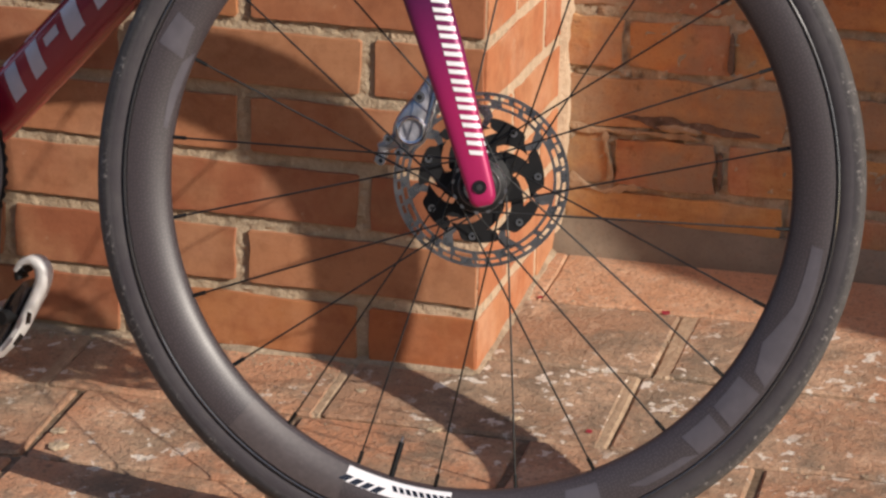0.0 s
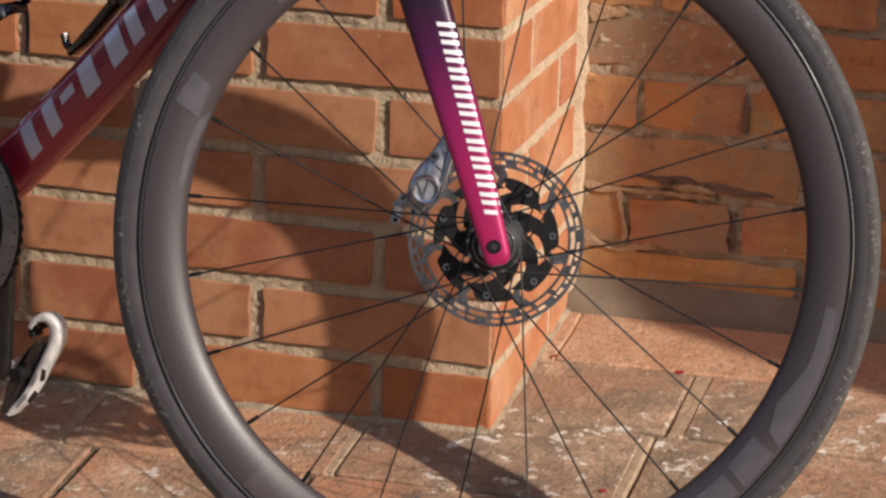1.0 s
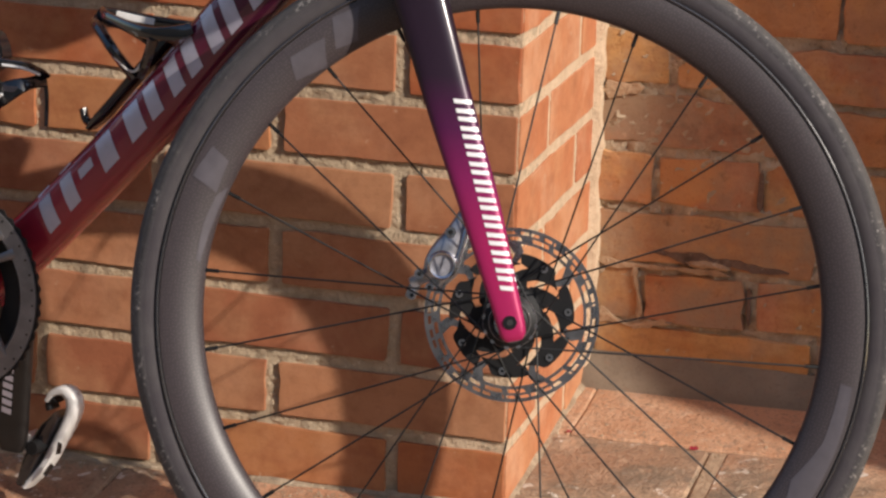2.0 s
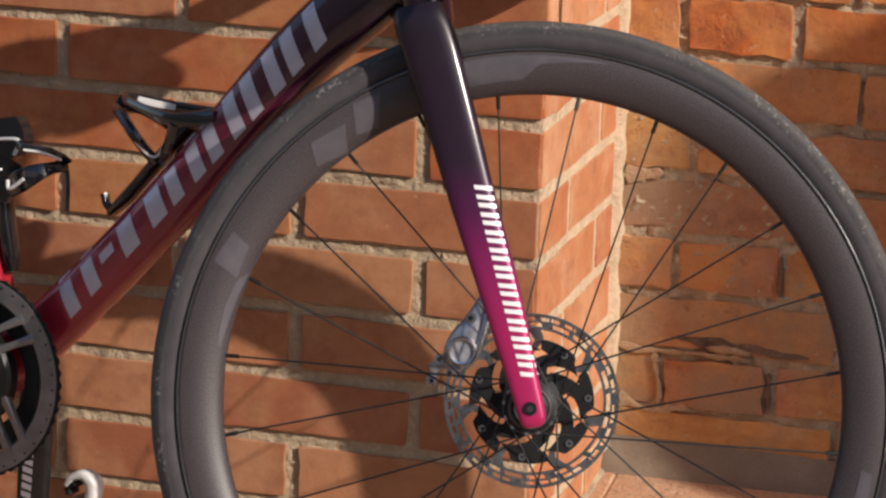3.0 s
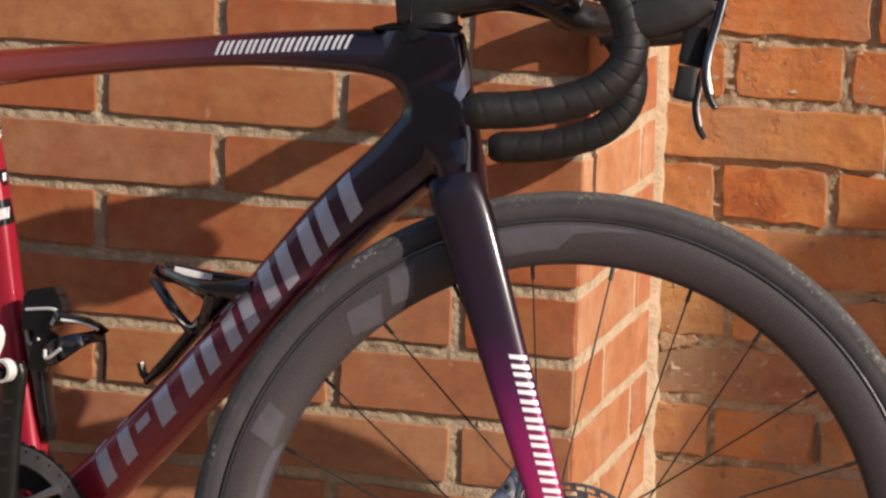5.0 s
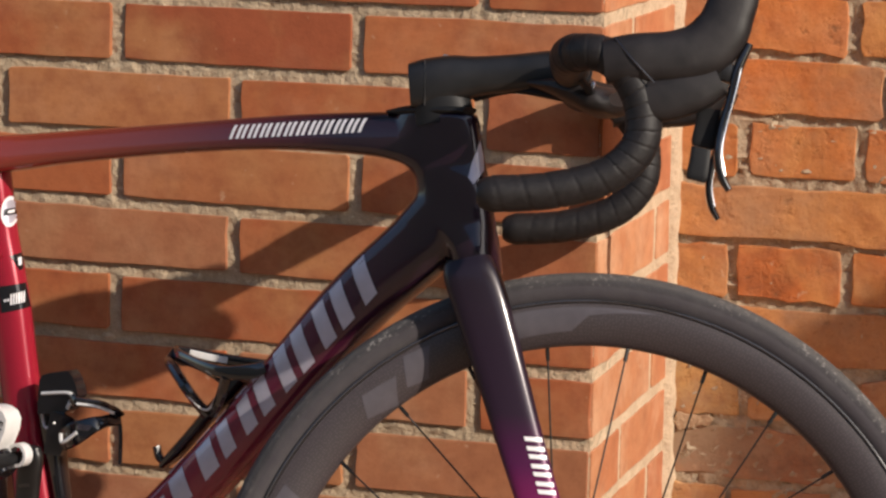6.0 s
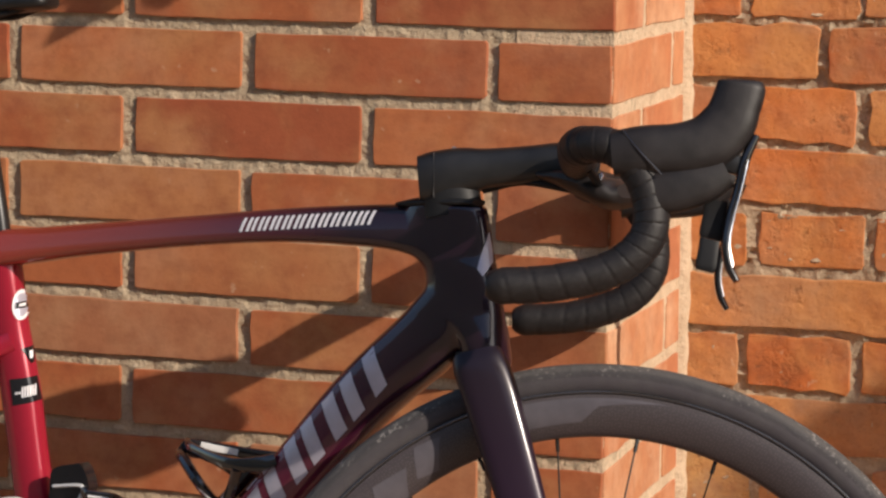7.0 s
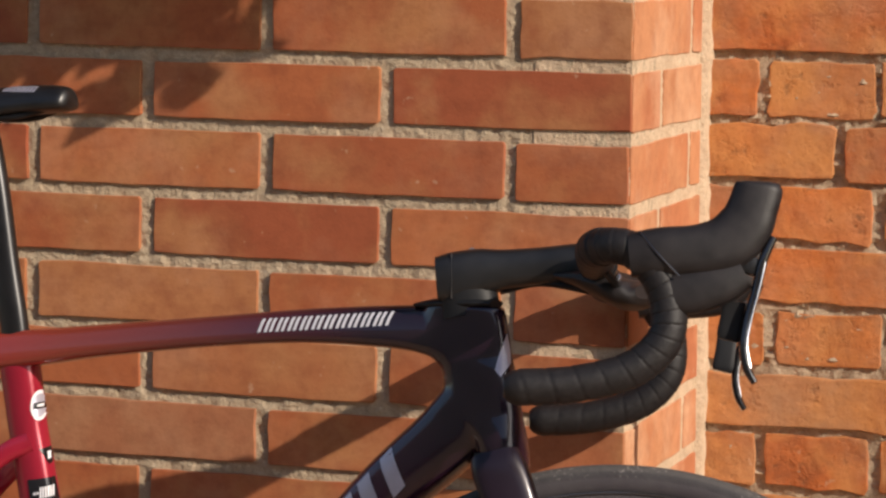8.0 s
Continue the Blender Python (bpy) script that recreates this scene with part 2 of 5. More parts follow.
RING_GREY = plain_material("anodised_grey", (0.20, 0.19, 0.195), 0.34, 0.6, wear=0.2)
GREY_ALLOY = plain_material("grey_alloy", (0.055, 0.052, 0.053), 0.40, 0.5)
DECAL_WHITE = plain_material("white_decal", (0.72, 0.70, 0.72), 0.35, wear=0.06)
DECAL_SILVER = plain_material("silver_decal", (0.46, 0.44, 0.52), 0.35, 0.35, wear=0.08)
DECAL_GREY = plain_material("grey_rim_decal", (0.078, 0.070, 0.082), 0.40, wear=0.14)
SMOOTH_CARBON = plain_material("smooth_carbon", (0.068, 0.055, 0.056), 0.44, wear=0.18, scale=240.0)
WHITE_PLASTIC = plain_material("white_plastic", (0.64, 0.63, 0.62), 0.4, wear=0.1)
SPOKE = plain_material("black_spoke", (0.012, 0.012, 0.012), 0.35, 0.4)


def tyre_material():
    """Rubber with a smooth sidewall, a dirty groove where the tread begins and a dusty, nicked tread."""
    m = Mat("dusty_tyre", 0.72, spec=0.3)
    at = m.coords()
    flat = m.t.nodes.new("ShaderNodeVectorMath")
    flat.operation = "MULTIPLY"
    flat.inputs[1].default_value = (1, 0, 1)
    m.link(at, flat.inputs[0])
    ln = m.t.nodes.new("ShaderNodeVectorMath")
    ln.operation = "LENGTH"
    m.link(flat.outputs[0], ln.inputs[0])
    wobble = m.node("ShaderNodeMath")
    wobble.operation = "MULTIPLY_ADD"
    wobble.inputs[1].default_value = 0.0022
    m.link(m.noise(45.0, 3.0, 0.6, at), wobble.inputs[0])
    m.link(ln.outputs["Value"], wobble.inputs[2])
    span = m.t.nodes.new("ShaderNodeMapRange")
    span.inputs["From Min"].default_value, span.inputs["From Max"].default_value = 0.3185, 0.3465
    m.link(wobble.outputs[0], span.inputs["Value"])
    base = m.ramp(span.outputs[0], [(0.0, (0.030, 0.027, 0.030)), (0.18, (0.040, 0.034, 0.039)), (0.52, (0.043, 0.037, 0.042)), (0.60, (0.034, 0.031, 0.034)), (0.70, (0.040, 0.036, 0.038)), (0.80, (0.075, 0.069, 0.066)), (1.0, (0.080, 0.074, 0.070))])
    c = m.mix(m.ramp(m.noise(28.0, 5.0, 0.65, at), [(0.42, (0, 0, 0)), (0.72, (0.45, 0.45, 0.45))]), base, (0.074, 0.068, 0.067))
    tread = m.ramp(span.outputs[0], [(0.52, (0, 0, 0)), (0.66, (1, 1, 1))])
    nick = m.mix(1.0, m.ramp(m.noise(210.0, 4.0, 0.7, at), [(0.55, (0, 0, 0)), (0.64, (0.9, 0.9, 0.9))]), m.ramp(m.noise(36.0, 4.0, 0.7, at), [(0.46, (0, 0, 0)), (0.60, (1, 1, 1))]), "MULTIPLY")
    c = m.mix(m.mix(1.0, nick, tread, "MULTIPLY"), c, (0.26, 0.235, 0.22))
    m.color(c)
    m.bump(m.noise(420.0, 3.0, 0.6, at), 0.3, 0.001)
    m.bump(m.mix(1.0, m.noise(120.0, 4.0, 0.7, at), tread, "MULTIPLY"), 0.6, 0.003)
    return m.m


def rim_material():
    m = Mat("satin_carbon", 0.36, coat=0.22)
    m.b.inputs["Coat Roughness"].default_value = 0.34
    at = m.coords()
    apart = m.node("ShaderNodeSeparateXYZ")
    m.link(at, apart.inputs[0])
    turn = m.node("ShaderNodeMath")
    turn.operation = "ARCTAN2"
    m.link(apart.outputs["X"], turn.inputs[0])
    m.link(apart.outputs["Z"], turn.inputs[1])
    arc = m.node("ShaderNodeMath")
    arc.operation = "MULTIPLY"
    arc.inputs[1].default_value = 0.3
    m.link(turn.outputs[0], arc.inputs[0])
    spin = m.node("ShaderNodeCombineXYZ")
    m.link(apart.outputs["Y"], spin.inputs["Z"])
    m.link(arc.outputs[0], spin.inputs["X"])
    far_out = m.node("ShaderNodeVectorMath")
    far_out.operation = "LENGTH"
    m.link(at, far_out.inputs[0])
    m.link(far_out.outputs["Value"], spin.inputs["Y"])
    w = m.node("ShaderNodeTexVoronoi", Scale=330.0, Randomness=0.6)
    w.voronoi_dimensions = "2D"
    m.link(spin.outputs[0], w.inputs["Vector"])
    c = m.ramp(w.outputs["Distance"], [(0.10, (0.066, 0.053, 0.056)), (0.32, (0.036, 0.028, 0.031))])
    c = m.mix(m.ramp(m.noise(320.0, 3.0, 0.6, at), [(0.66, (0, 0, 0)), (0.72, (0.12, 0.12, 0.12))]), c, (0.16, 0.145, 0.15))
    m.color(c)
    m.roughness(m.noise(25.0, 4.0, 0.6, at), 0.42, 0.55)
    return m.m


TYRE, RIM = tyre_material(), rim_material()
PETAL = plain_material("petal", (0.50, 0.045, 0.075), 0.6, wear=0.2)
LEAF = plain_material("leaf", (0.07, 0.11, 0.03), 0.5, wear=0.3)
BARK = plain_material("bark", (0.16, 0.11, 0.075), 0.9, wear=0.3)


# ---- building helpers ----
def mesh_of(bm, name, material, smooth=True):
    me = bpy.data.meshes.new(name)
    bmesh.ops.recalc_face_normals(bm, faces=bm.faces)
    bm.to_mesh(me)
    bm.free()
    me.materials.append(material)
    if smooth:
        me.polygons.foreach_set("use_smooth", [True] * len(me.polygons))
        me.set_sharp_from_angle(angle=radians(38))
    return me


def part(name, bm, material, parent, label="", m=None):
    """One mesh object under a thing or a part. m: its pose in the world, else that of its parent."""
    ob = new(name, mesh_of(bm, name, material) if isinstance(bm, bmesh.types.BMesh) else bm)
    ob.parent = parent
    if m is not None:
        ob.matrix_basis = world_of(parent).inverted() @ m
    return tagged(ob, label)


def world_of(ob):
    m = ob.matrix_basis.copy()
    while ob.parent:
        ob = ob.parent
        m = ob.matrix_basis @ m
    return m


def smooth_path(pts, n):
    """n points evenly along a Catmull-Rom curve through pts (tuples of any length)."""
    p = np.array(pts, float)
    p = np.vstack([2 * p[0] - p[1], p, 2 * p[-1] - p[-2]])
    out = []
    segs = len(p) - 3
    for k in range(n):
        s = k / (n - 1) * segs
        i = min(int(s), segs - 1)
        t = s - i
        a, b, c, d = p[i], p[i + 1], p[i + 2], p[i + 3]
        out.append(0.5 * (2 * b + (c - a) * t + (2 * a - 5 * b + 4 * c - d) * t * t + (3 * b - a - 3 * c + d) * t ** 3))
    return np.array(out)


def rings(bm, loops, close=False, caps=True):
    vs = [[bm.verts.new(v) for v in loop] for loop in loops]
    pairs = list(zip(vs, vs[1:])) + ([(vs[-1], vs[0])] if close else [])
    for a, b in pairs:
        n = len(a)
        for i in range(n):
            bm.faces.new((a[i], a[(i + 1) % n], b[(i + 1) % n], b[i]))
    if caps and not close:
        bm.faces.new(vs[0][::-1])
        bm.faces.new(vs[-1])
    return bm


def loft(stations, n=28, seg=24, power=2.4, bm=None, keel=0.0):
    """A tube through stations (x, y, z, a, b): a is half its height in the xz-plane, b half its width along y. keel: how much narrower it is below than above."""
    bm = bm or bmesh.new()
    p = smooth_path(stations, n)
    loops = []
    for k in range(n):
        t = Vector(p[min(k + 1, n - 1), :3] - p[max(k - 1, 0), :3]).normalized()
        side = Vector((0, 1, 0))
        side = (side - t * side.dot(t)).normalized()
        up = side.cross(t)
        c, a, b = Vector(p[k, :3]), p[k, 3], p[k, 4]
        loop = []
        for i in range(seg):
            w = 2 * math.pi * i / seg
            cs, sn = math.cos(w), math.sin(w)
            loop.append(c + up * a * math.copysign(abs(cs) ** (2 / power), cs) + side * b * (1 + keel * cs) * math.copysign(abs(sn) ** (2 / power), sn))
        loops.append(loop)
    return rings(bm, loops)


def tube(pts, r, n=24, seg=10, bm=None, radii=None):
    """A round tube along a smooth path through pts. radii: optional function of the share of the way and of the turn."""
    bm = bm or bmesh.new()
    p = smooth_path(pts, n) if n > 2 else np.array(pts, float)
    n = len(p)
    up = Vector((0.13, 0.97, 0.21))
    loops = []
    for k in range(n):
        t = Vector(p[min(k + 1, n - 1)] - p[max(k - 1, 0)]).normalized()
        up = (up - t * up.dot(t)).normalized()
        s = t.cross(up)
        ring = [2 * math.pi * i / seg for i in range(seg)]
        loops.append([Vector(p[k]) + (up * math.cos(a) + s * math.sin(a)) * (radii(k / (n - 1), a / (2 * math.pi)) if radii else r) for a in ring])
    return rings(bm, loops)


def rod(a, b, r, seg=8, bm=None):
    return tube([a, b], r, n=2, seg=seg, bm=bm)


def block(size, at=(0, 0, 0), bevel=0.002, segments=2, turn=(0, 0, 0), bm=None):
    one = bmesh.new()
    bmesh.ops.create_cube(one, size=1.0)
    bmesh.ops.scale(one, vec=size, verts=one.verts)
    if bevel:
        bmesh.ops.bevel(one, geom=list(one.edges), offset=bevel, segments=segments, affect="EDGES", profile=0.6)
    bmesh.ops.transform(one, matrix=pose(*at, *turn), verts=one.verts)
    if bm is None:
        return one
    tmp = bpy.data.meshes.new("tmp")
    one.to_mesh(tmp)
    one.free()
    bm.from_mesh(tmp)
    bpy.data.meshes.remove(tmp)
    return bm


def turned(profile, seg=48, bm=None, closed=True):
    """A body of revolution about the y axis: profile of (radius, y)."""
    bm = bm or bmesh.new()
    loops = [[Vector((r * math.cos(a), y, r * math.sin(a))) for r, y in profile] for a in (2 * math.pi * i / seg for i in range(seg))]
    vs = [[bm.verts.new(v) for v in l] for l in loops]
    n = len(profile)
    for k in range(seg):
        a, b = vs[k], vs[(k + 1) % seg]
        for i in range(n if closed else n - 1):
            bm.faces.new((a[i], b[i], b[(i + 1) % n], a[(i + 1) % n]))
    return bm


def disc(r, y0, y1, at=(0, 0), seg=20, bm=None):
    """A short cylinder along y at (x, z)."""
    return rod((at[0], y0, at[1]), (at[0], y1, at[1]), r, seg, bm)


def sheet(outline, y0, y1, bm=None):
    """A flat plate between y0 and y1 with an outline of (x, z)."""
    bm = bm or bmesh.new()
    a = [bm.verts.new((x, y0, z)) for x, z in outline]
    b = [bm.verts.new((x, y1, z)) for x, z in outline]
    n = len(outline)
    bm.faces.new(a)
    bm.faces.new(b[::-1])
    for i in range(n):
        bm.faces.new((a[i], a[(i + 1) % n], b[(i + 1) % n], b[i]))
    return bm


# ---- ground ----
def ground_level(x, y):
    """The yard falls gently away from the wall."""
    return 0.0420 + 0.013 * max(-1.6, min(1.6, x)) + 0.088 * max(-2.3, min(0.4, y))


def grid_sheet(xs, ys, height):
    bm = bmesh.new()
    vs = [[bm.verts.new((x, y, height(x, y))) for x in xs] for y in ys]
    for a, b in zip(vs, vs[1:]):
        for i in range(len(xs) - 1):
            bm.faces.new((a[i], a[i + 1], b[i + 1], b[i]))
    return bm


def ground_z(x, y):
    near = max(abs(x), abs(y)) < 1.5
    return ground_level(x, y) - 0.0085 + (0.0010 * noise.noise(Vector((x * 30, y * 30, 0))) if near else 0.0)


gx = [-60, -20, -8, -3] + [-1.4 + 0.02 * k for k in range(131)] + [3, 8, 20, 60]
gy = [-60, -20, -8, -3, -2.3, -1.6] + [-1.0 + 0.02 * k for k in range(81)] + [3, 8, 20, 60]
ground = new("ground", mesh_of(grid_sheet(gx, gy, ground_z), "ground", YARD_EARTH))
tagged(ground, "paved yard of worn terracotta bricks with dirty joints", "ground", kind="structure")

bed_x = [-1.56 + 0.02 * k for k in range(152)]
bed_y = [-1.96 + 0.02 * k for k in range(118)]
bed = new("pavement_bed", mesh_of(grid_sheet(bed_x, bed_y, lambda x, y: ground_level(x, y) - 0.0046 + 0.0026 * noise.noise(Vector((x * 34, y * 34, 3)))), "pavement_bed", PAVER_BED))
tagged(bed, "dark dirt in the joints of the paving", "pavement", kind="structure")

# ---- walls ----
COURSE, PITCH, JOINT, HEADER, BED = 0.0720, 0.2641, 0.0150, 0.1161, 0.0140
PIER_DEPTH, WALL_TOP, FOOT = 0.386, 1.60, 0.07
WALL = pose(0.0246, -0.0992, 0.0383)      # the foot of the pier's arris


def rough_face(w, h, cell, depth, seed):
    """An upright sheet in x and z with a rough skin towards -y, closed behind by a slab."""
    bm = bmesh.new()
    nx, nz = int(w / cell) + 1, int(h / cell) + 1

    def lump(x, z):
        v = Vector((x, seed, z))
        return depth * (noise.noise(v * 45) * 0.6 + noise.noise(Vector((v.x * 90, v.y, v.z * 190))) * 0.9 + noise.noise(v * 220) * 0.5)
    vs = [[bm.verts.new((w * i / (nx - 1), lump(w * i / (nx - 1), h * k / (nz - 1)), h * k / (nz - 1))) for i in range(nx)] for k in range(nz)]
    for a, b in zip(vs, vs[1:]):
        for i in range(nx - 1):
            bm.faces.new((a[i], a[i + 1], b[i + 1], b[i]))
    rim_loop = [v for v in vs[0]] + [r[-1] for r in vs[1:]] + vs[-1][-2::-1] + [r[0] for r in vs[-2:0:-1]]
    back = [bm.verts.new((v.co.x, 0.10, v.co.z)) for v in rim_loop]
    n = len(rim_loop)
    for i in range(n):
        bm.faces.new((rim_loop[i], back[i], back[(i + 1) % n], rim_loop[(i + 1) % n]))
    return bm


def brick_mesh(size, rough, seed, material):
    """A brick with a worn, uneven outline, its front face at y = 0."""
    rnd = random.Random(seed)
    w, d, h = size[0] / 2, size[1], size[2] / 2
    cut = 0.0008 + 1.1 * rough
    n = 8 if size[0] > 0.2 else 5
    low = [(-w + cut + (2 * w - 2 * cut) * k / (n - 1), -h) for k in range(n)]
    line = low + [(w, -h + cut), (w, -0.3 * h), (w, 0.3 * h), (w, h - cut)] + [(-x, h) for x, _ in low] + [(-w, h - cut), (-w, 0.3 * h), (-w, -0.3 * h), (-w, -h + cut)]
    line = [(x + rnd.gauss(0, rough * 0.7), z + rnd.gauss(0, rough * 0.7)) for x, z in line]
    edge = 0.0004 + 0.12 * rough
    inner = [(x * (1 - 1.6 * edge / w), z * (1 - 1.6 * edge / h)) for x, z in line]
    bm = rings(bmesh.new(), [[Vector((x, d, z)) for x, z in line], [Vector((x, edge, z)) for x, z in line],
                             [Vector((x, rnd.uniform(0, 0.25 * rough), z)) for x, z in inner]])
    return mesh_of(bm, "brick", material, False)


BRICK_H = COURSE - BED
STRETCHER = [brick_mesh((PITCH - JOINT, 0.06, BRICK_H), 0.0009, k, BRICK) for k in range(8)]
HALF = [brick_mesh((HEADER, 0.06, BRICK_H), 0.0009, 20 + k, BRICK) for k in range(5)]
DUSTY = [brick_mesh((PITCH - JOINT, 0.06, BRICK_H), 0.0009, 100 + k, DUSTY_BRICK) for k in range(6)]
DUSTY_HALF = [brick_mesh((HEADER, 0.06, BRICK_H), 0.0009, 110 + k, DUSTY_BRICK) for k in range(4)]
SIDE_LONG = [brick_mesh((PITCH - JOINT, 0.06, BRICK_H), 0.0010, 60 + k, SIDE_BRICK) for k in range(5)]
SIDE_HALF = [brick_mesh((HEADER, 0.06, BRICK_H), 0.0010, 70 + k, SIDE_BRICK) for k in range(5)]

wall_front = new("wall_front", mesh_of(rough_face(1.9, WALL_TOP + FOOT, 0.0034, 0.0022, 1.0), "wall_front", MORTAR))
wall_front.matrix_basis = WALL @ pose(-1.9, 0.0046, -FOOT)
tagged(wall_front, "brick pier face in running bond with pale rough mortar", "wall", kind="structure")
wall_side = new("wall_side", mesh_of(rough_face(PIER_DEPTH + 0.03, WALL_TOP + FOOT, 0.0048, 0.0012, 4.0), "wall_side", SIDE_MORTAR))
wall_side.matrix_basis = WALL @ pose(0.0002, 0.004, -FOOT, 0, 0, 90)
tagged(wall_side, "sunlit narrow side of the brick pier", "wall", kind="structure")

BATTER = 0.045
wall_back = new("wall_back", mesh_of(rough_face(2.62, WALL_TOP + FOOT, 0.006, 0.0062, 9.0), "wall_back", OLD_MORTAR))
BACK_POSE = WALL @ pose(-0.1, 0.374, 0, math.degrees(math.atan(BATTER)))
wall_back.matrix_basis = BACK_POSE @ pose(0, 0, -FOOT)
tagged(wall_back, "old wall of uneven handmade bricks with crumbling mortar", "wall", kind="structure")


def lay(parent, meshes, m, rnd, wobble=0.0015):
    ob = new("brick", rnd.choice(meshes))
    ob.parent = parent
    tilt = pose(rnd.uniform(-1, 1) * wobble, rnd.uniform(-1, 1) * wobble, rnd.uniform(-1, 1) * wobble * 0.6,
                rnd.uniform(-1, 1) * wobble * 200, rnd.uniform(-1, 1) * wobble * 120, rnd.uniform(-1, 1) * wobble * 200)
    ob.matrix_basis = world_of(parent).inverted() @ m @ tilt
    return ob


def fillet(name, pts, label):
    """A rough mortar fillet along the foot of a wall."""
    bm = bmesh.new()
    n = 140
    loops = []
    for k in range(n):
        a, b = Vector(pts[0]), Vector(pts[1])
        p = a.lerp(b, k / (n - 1))
        out = (b - a).normalized().cross(Vector((0, 0, 1)))
        w = 0.0085 + 0.006 * noise.noise(p * 14) + 0.003 * noise.noise(p * 60)
        h = 0.003 + 0.004 * noise.noise(p * 17 + Vector((5, 0, 0)))
        g = Vector((0, 0, 1))
        base = Vector((p.x, p.y, ground_level(p.x, p.y)))
        loops.append([base - out * 0.01 - g * 0.02, base - out * 0.01 + g * (h + 0.004), base + out * 0.2 * w + g * h, base + out * 0.7 * w + g * (0.45 * h), base + out * w - g * 0.004, base + out * w - g * 0.02])
    ob = new(name, mesh_of(rings(bm, loops), name, FOOT_MORTAR))
    return tagged(ob, label, "trim", kind="structure")


def upright_joint():
    """The mortar joint in the corner between the pier and the old wall."""
    n = 160
    loops = []
    for k in range(n):
        z = -0.04 + 1.62 * k / (n - 1)
        p = Vector((0.0246, 0.2748 - BATTER * z, z))
        w = 0.0058 + 0.0040 * noise.noise(p * 18) + 0.0026 * noise.noise(p * 70)
        loops.append([p + Vector((-0.01, 0.02, 0)), p + Vector((-0.01, -0.6 * w - 0.020, 0)), p + Vector((0.0036, -0.5 * w - 0.016, 0)), p + Vector((0.004 + w, -0.0145, 0)), p + Vector((0.006 + w, 0.02, 0))])
    ob = new("trim_corner", mesh_of(rings(bmesh.new(), loops), "trim_corner", SIDE_MORTAR))
    return tagged(ob, "pale mortar joint between pier and old wall", "trim", kind="structure")


upright_joint()
fillet("trim_front", ((-1.85, -0.0992, 0), (0.0246, -0.0992, 0)), "crumbling mortar fillet at the foot of the pier")
fillet("trim_side", ((0.0246, -0.0992, 0), (0.0246, 0.27, 0)), "mortar fillet at the foot of the pier's side")


def mortar_foot():
    """A smooth mortar bevel along the foot of the old wall."""
    n = 220
    loops = []
    for k in range(n):
        x = 0.0205 + 2.38 * k / (n - 1)
        p = Vector((x, 0.2665, 0.0))
        top = 0.1020 + 0.0035 * noise.noise(p * 9) + 0.0016 * noise.noise(p * 50)
        out = 0.0225 + 0.0030 * noise.noise(p * 7 + Vector((3, 0, 0)))
        g = ground_level(x, 0.245)
        loops.append([Vector((x, 0.31, g - 0.03)), Vector((x, 0.31, top)), Vector((x, 0.2650, top)), Vector((x, 0.2625, top - 0.003)), Vector((x, 0.2655 - 0.62 * out, 0.45 * top + 0.55 * g)), Vector((x, 0.2655 - out, g + 0.004)), Vector((x, 0.2650 - out, g - 0.03))])
    ob = new("trim_back", mesh_of(rings(bmesh.new(), loops), "trim_back", FOOT_RENDER))
    return tagged(ob, "smooth grey mortar bevel at the foot of the old wall", "trim", kind="structure")


mortar_foot()


def smear(name, start, end, width, lump, seed, material=None, label="lumpy pale lime smear on the old brick wall", proud=0.0062):
    """A lumpy smear of lime mortar, dirt or painted gap shade over the face of the old wall, between two points of (x,
    height) on it.
    """
    n, m = 150, 7
    a, b = Vector((start[0], 0, start[1])), Vector((end[0], 0, end[1]))
    across = Vector((0, 1, 0)).cross((b - a).normalized())
    loops = []
    for k in range(n):
        t = k / (n - 1)
        p = a.lerp(b, t)
        q = p * 40 + Vector((seed, 0, 0))
        half = 0.5 * width * (0.58 + 0.75 * noise.noise(q * 0.55) + 0.35 * noise.noise(q * 1.9)) * min(1.0, 9 * t, 9 * (1 - t))
        half = max(0.0006, half)
        mid = p + across * 0.35 * width * noise.noise(q * 0.7 + Vector((0, 7, 0)))
        front = [mid + across * half * (2 * j / (m - 1) - 1) + Vector((0, -lump * (1 - (2 * j / (m - 1) - 1) ** 2) * (0.6 + 0.8 * noise.noise(q * 2 + Vector((j * 0.8, 0, 0)))) - proud, 0)) for j in range(m)]
        loops.append(front + [mid + across * half + Vector((0, 0.006, 0)), mid - across * half + Vector((0, 0.006, 0))])
    ob = new(name, mesh_of(rings(bmesh.new(), loops), name, material or LIME))
    ob.matrix_basis = BACK_POSE @ pose(0.0754, 0, 0)
    return tagged(ob, label, "trim", kind="structure")


smear("trim_smear_1", (0.030, 0.1735), (0.190, 0.1700), 0.013, 0.0009, 1.0)
smear("trim_smear_2", (0.086, 0.108), (0.082, 0.172), 0.017, 0.0009, 5.0)
smear("trim_smear_3", (0.030, 0.1030), (0.125, 0.1045), 0.024, 0.0009, 9.0)
smear("trim_smear_4", (0.034, 0.376), (0.080, 0.382), 0.018, 0.0009, 21.0)
smear("trim_smear_5", (0.138, 0.1835), (0.190, 0.1795), 0.013, 0.0026, 25.0, proud=0.0068)
smear("trim_stain", (0.098, 0.1895), (0.256, 0.1815), 0.015, 0.0003, 33.0, DIRT_AND_GAP_SHADE, "dark dirt stain along the edge of an old brick")
# the two cracks are dark strips that paint the shade inside open joints
smear("trim_crack_1", (0.2190, 0.2985), (0.2195, 0.2495), 0.0075, 0.0002, 41.0, DIRT_AND_GAP_SHADE, "dark strip painted as the shaded gap between two old bricks")
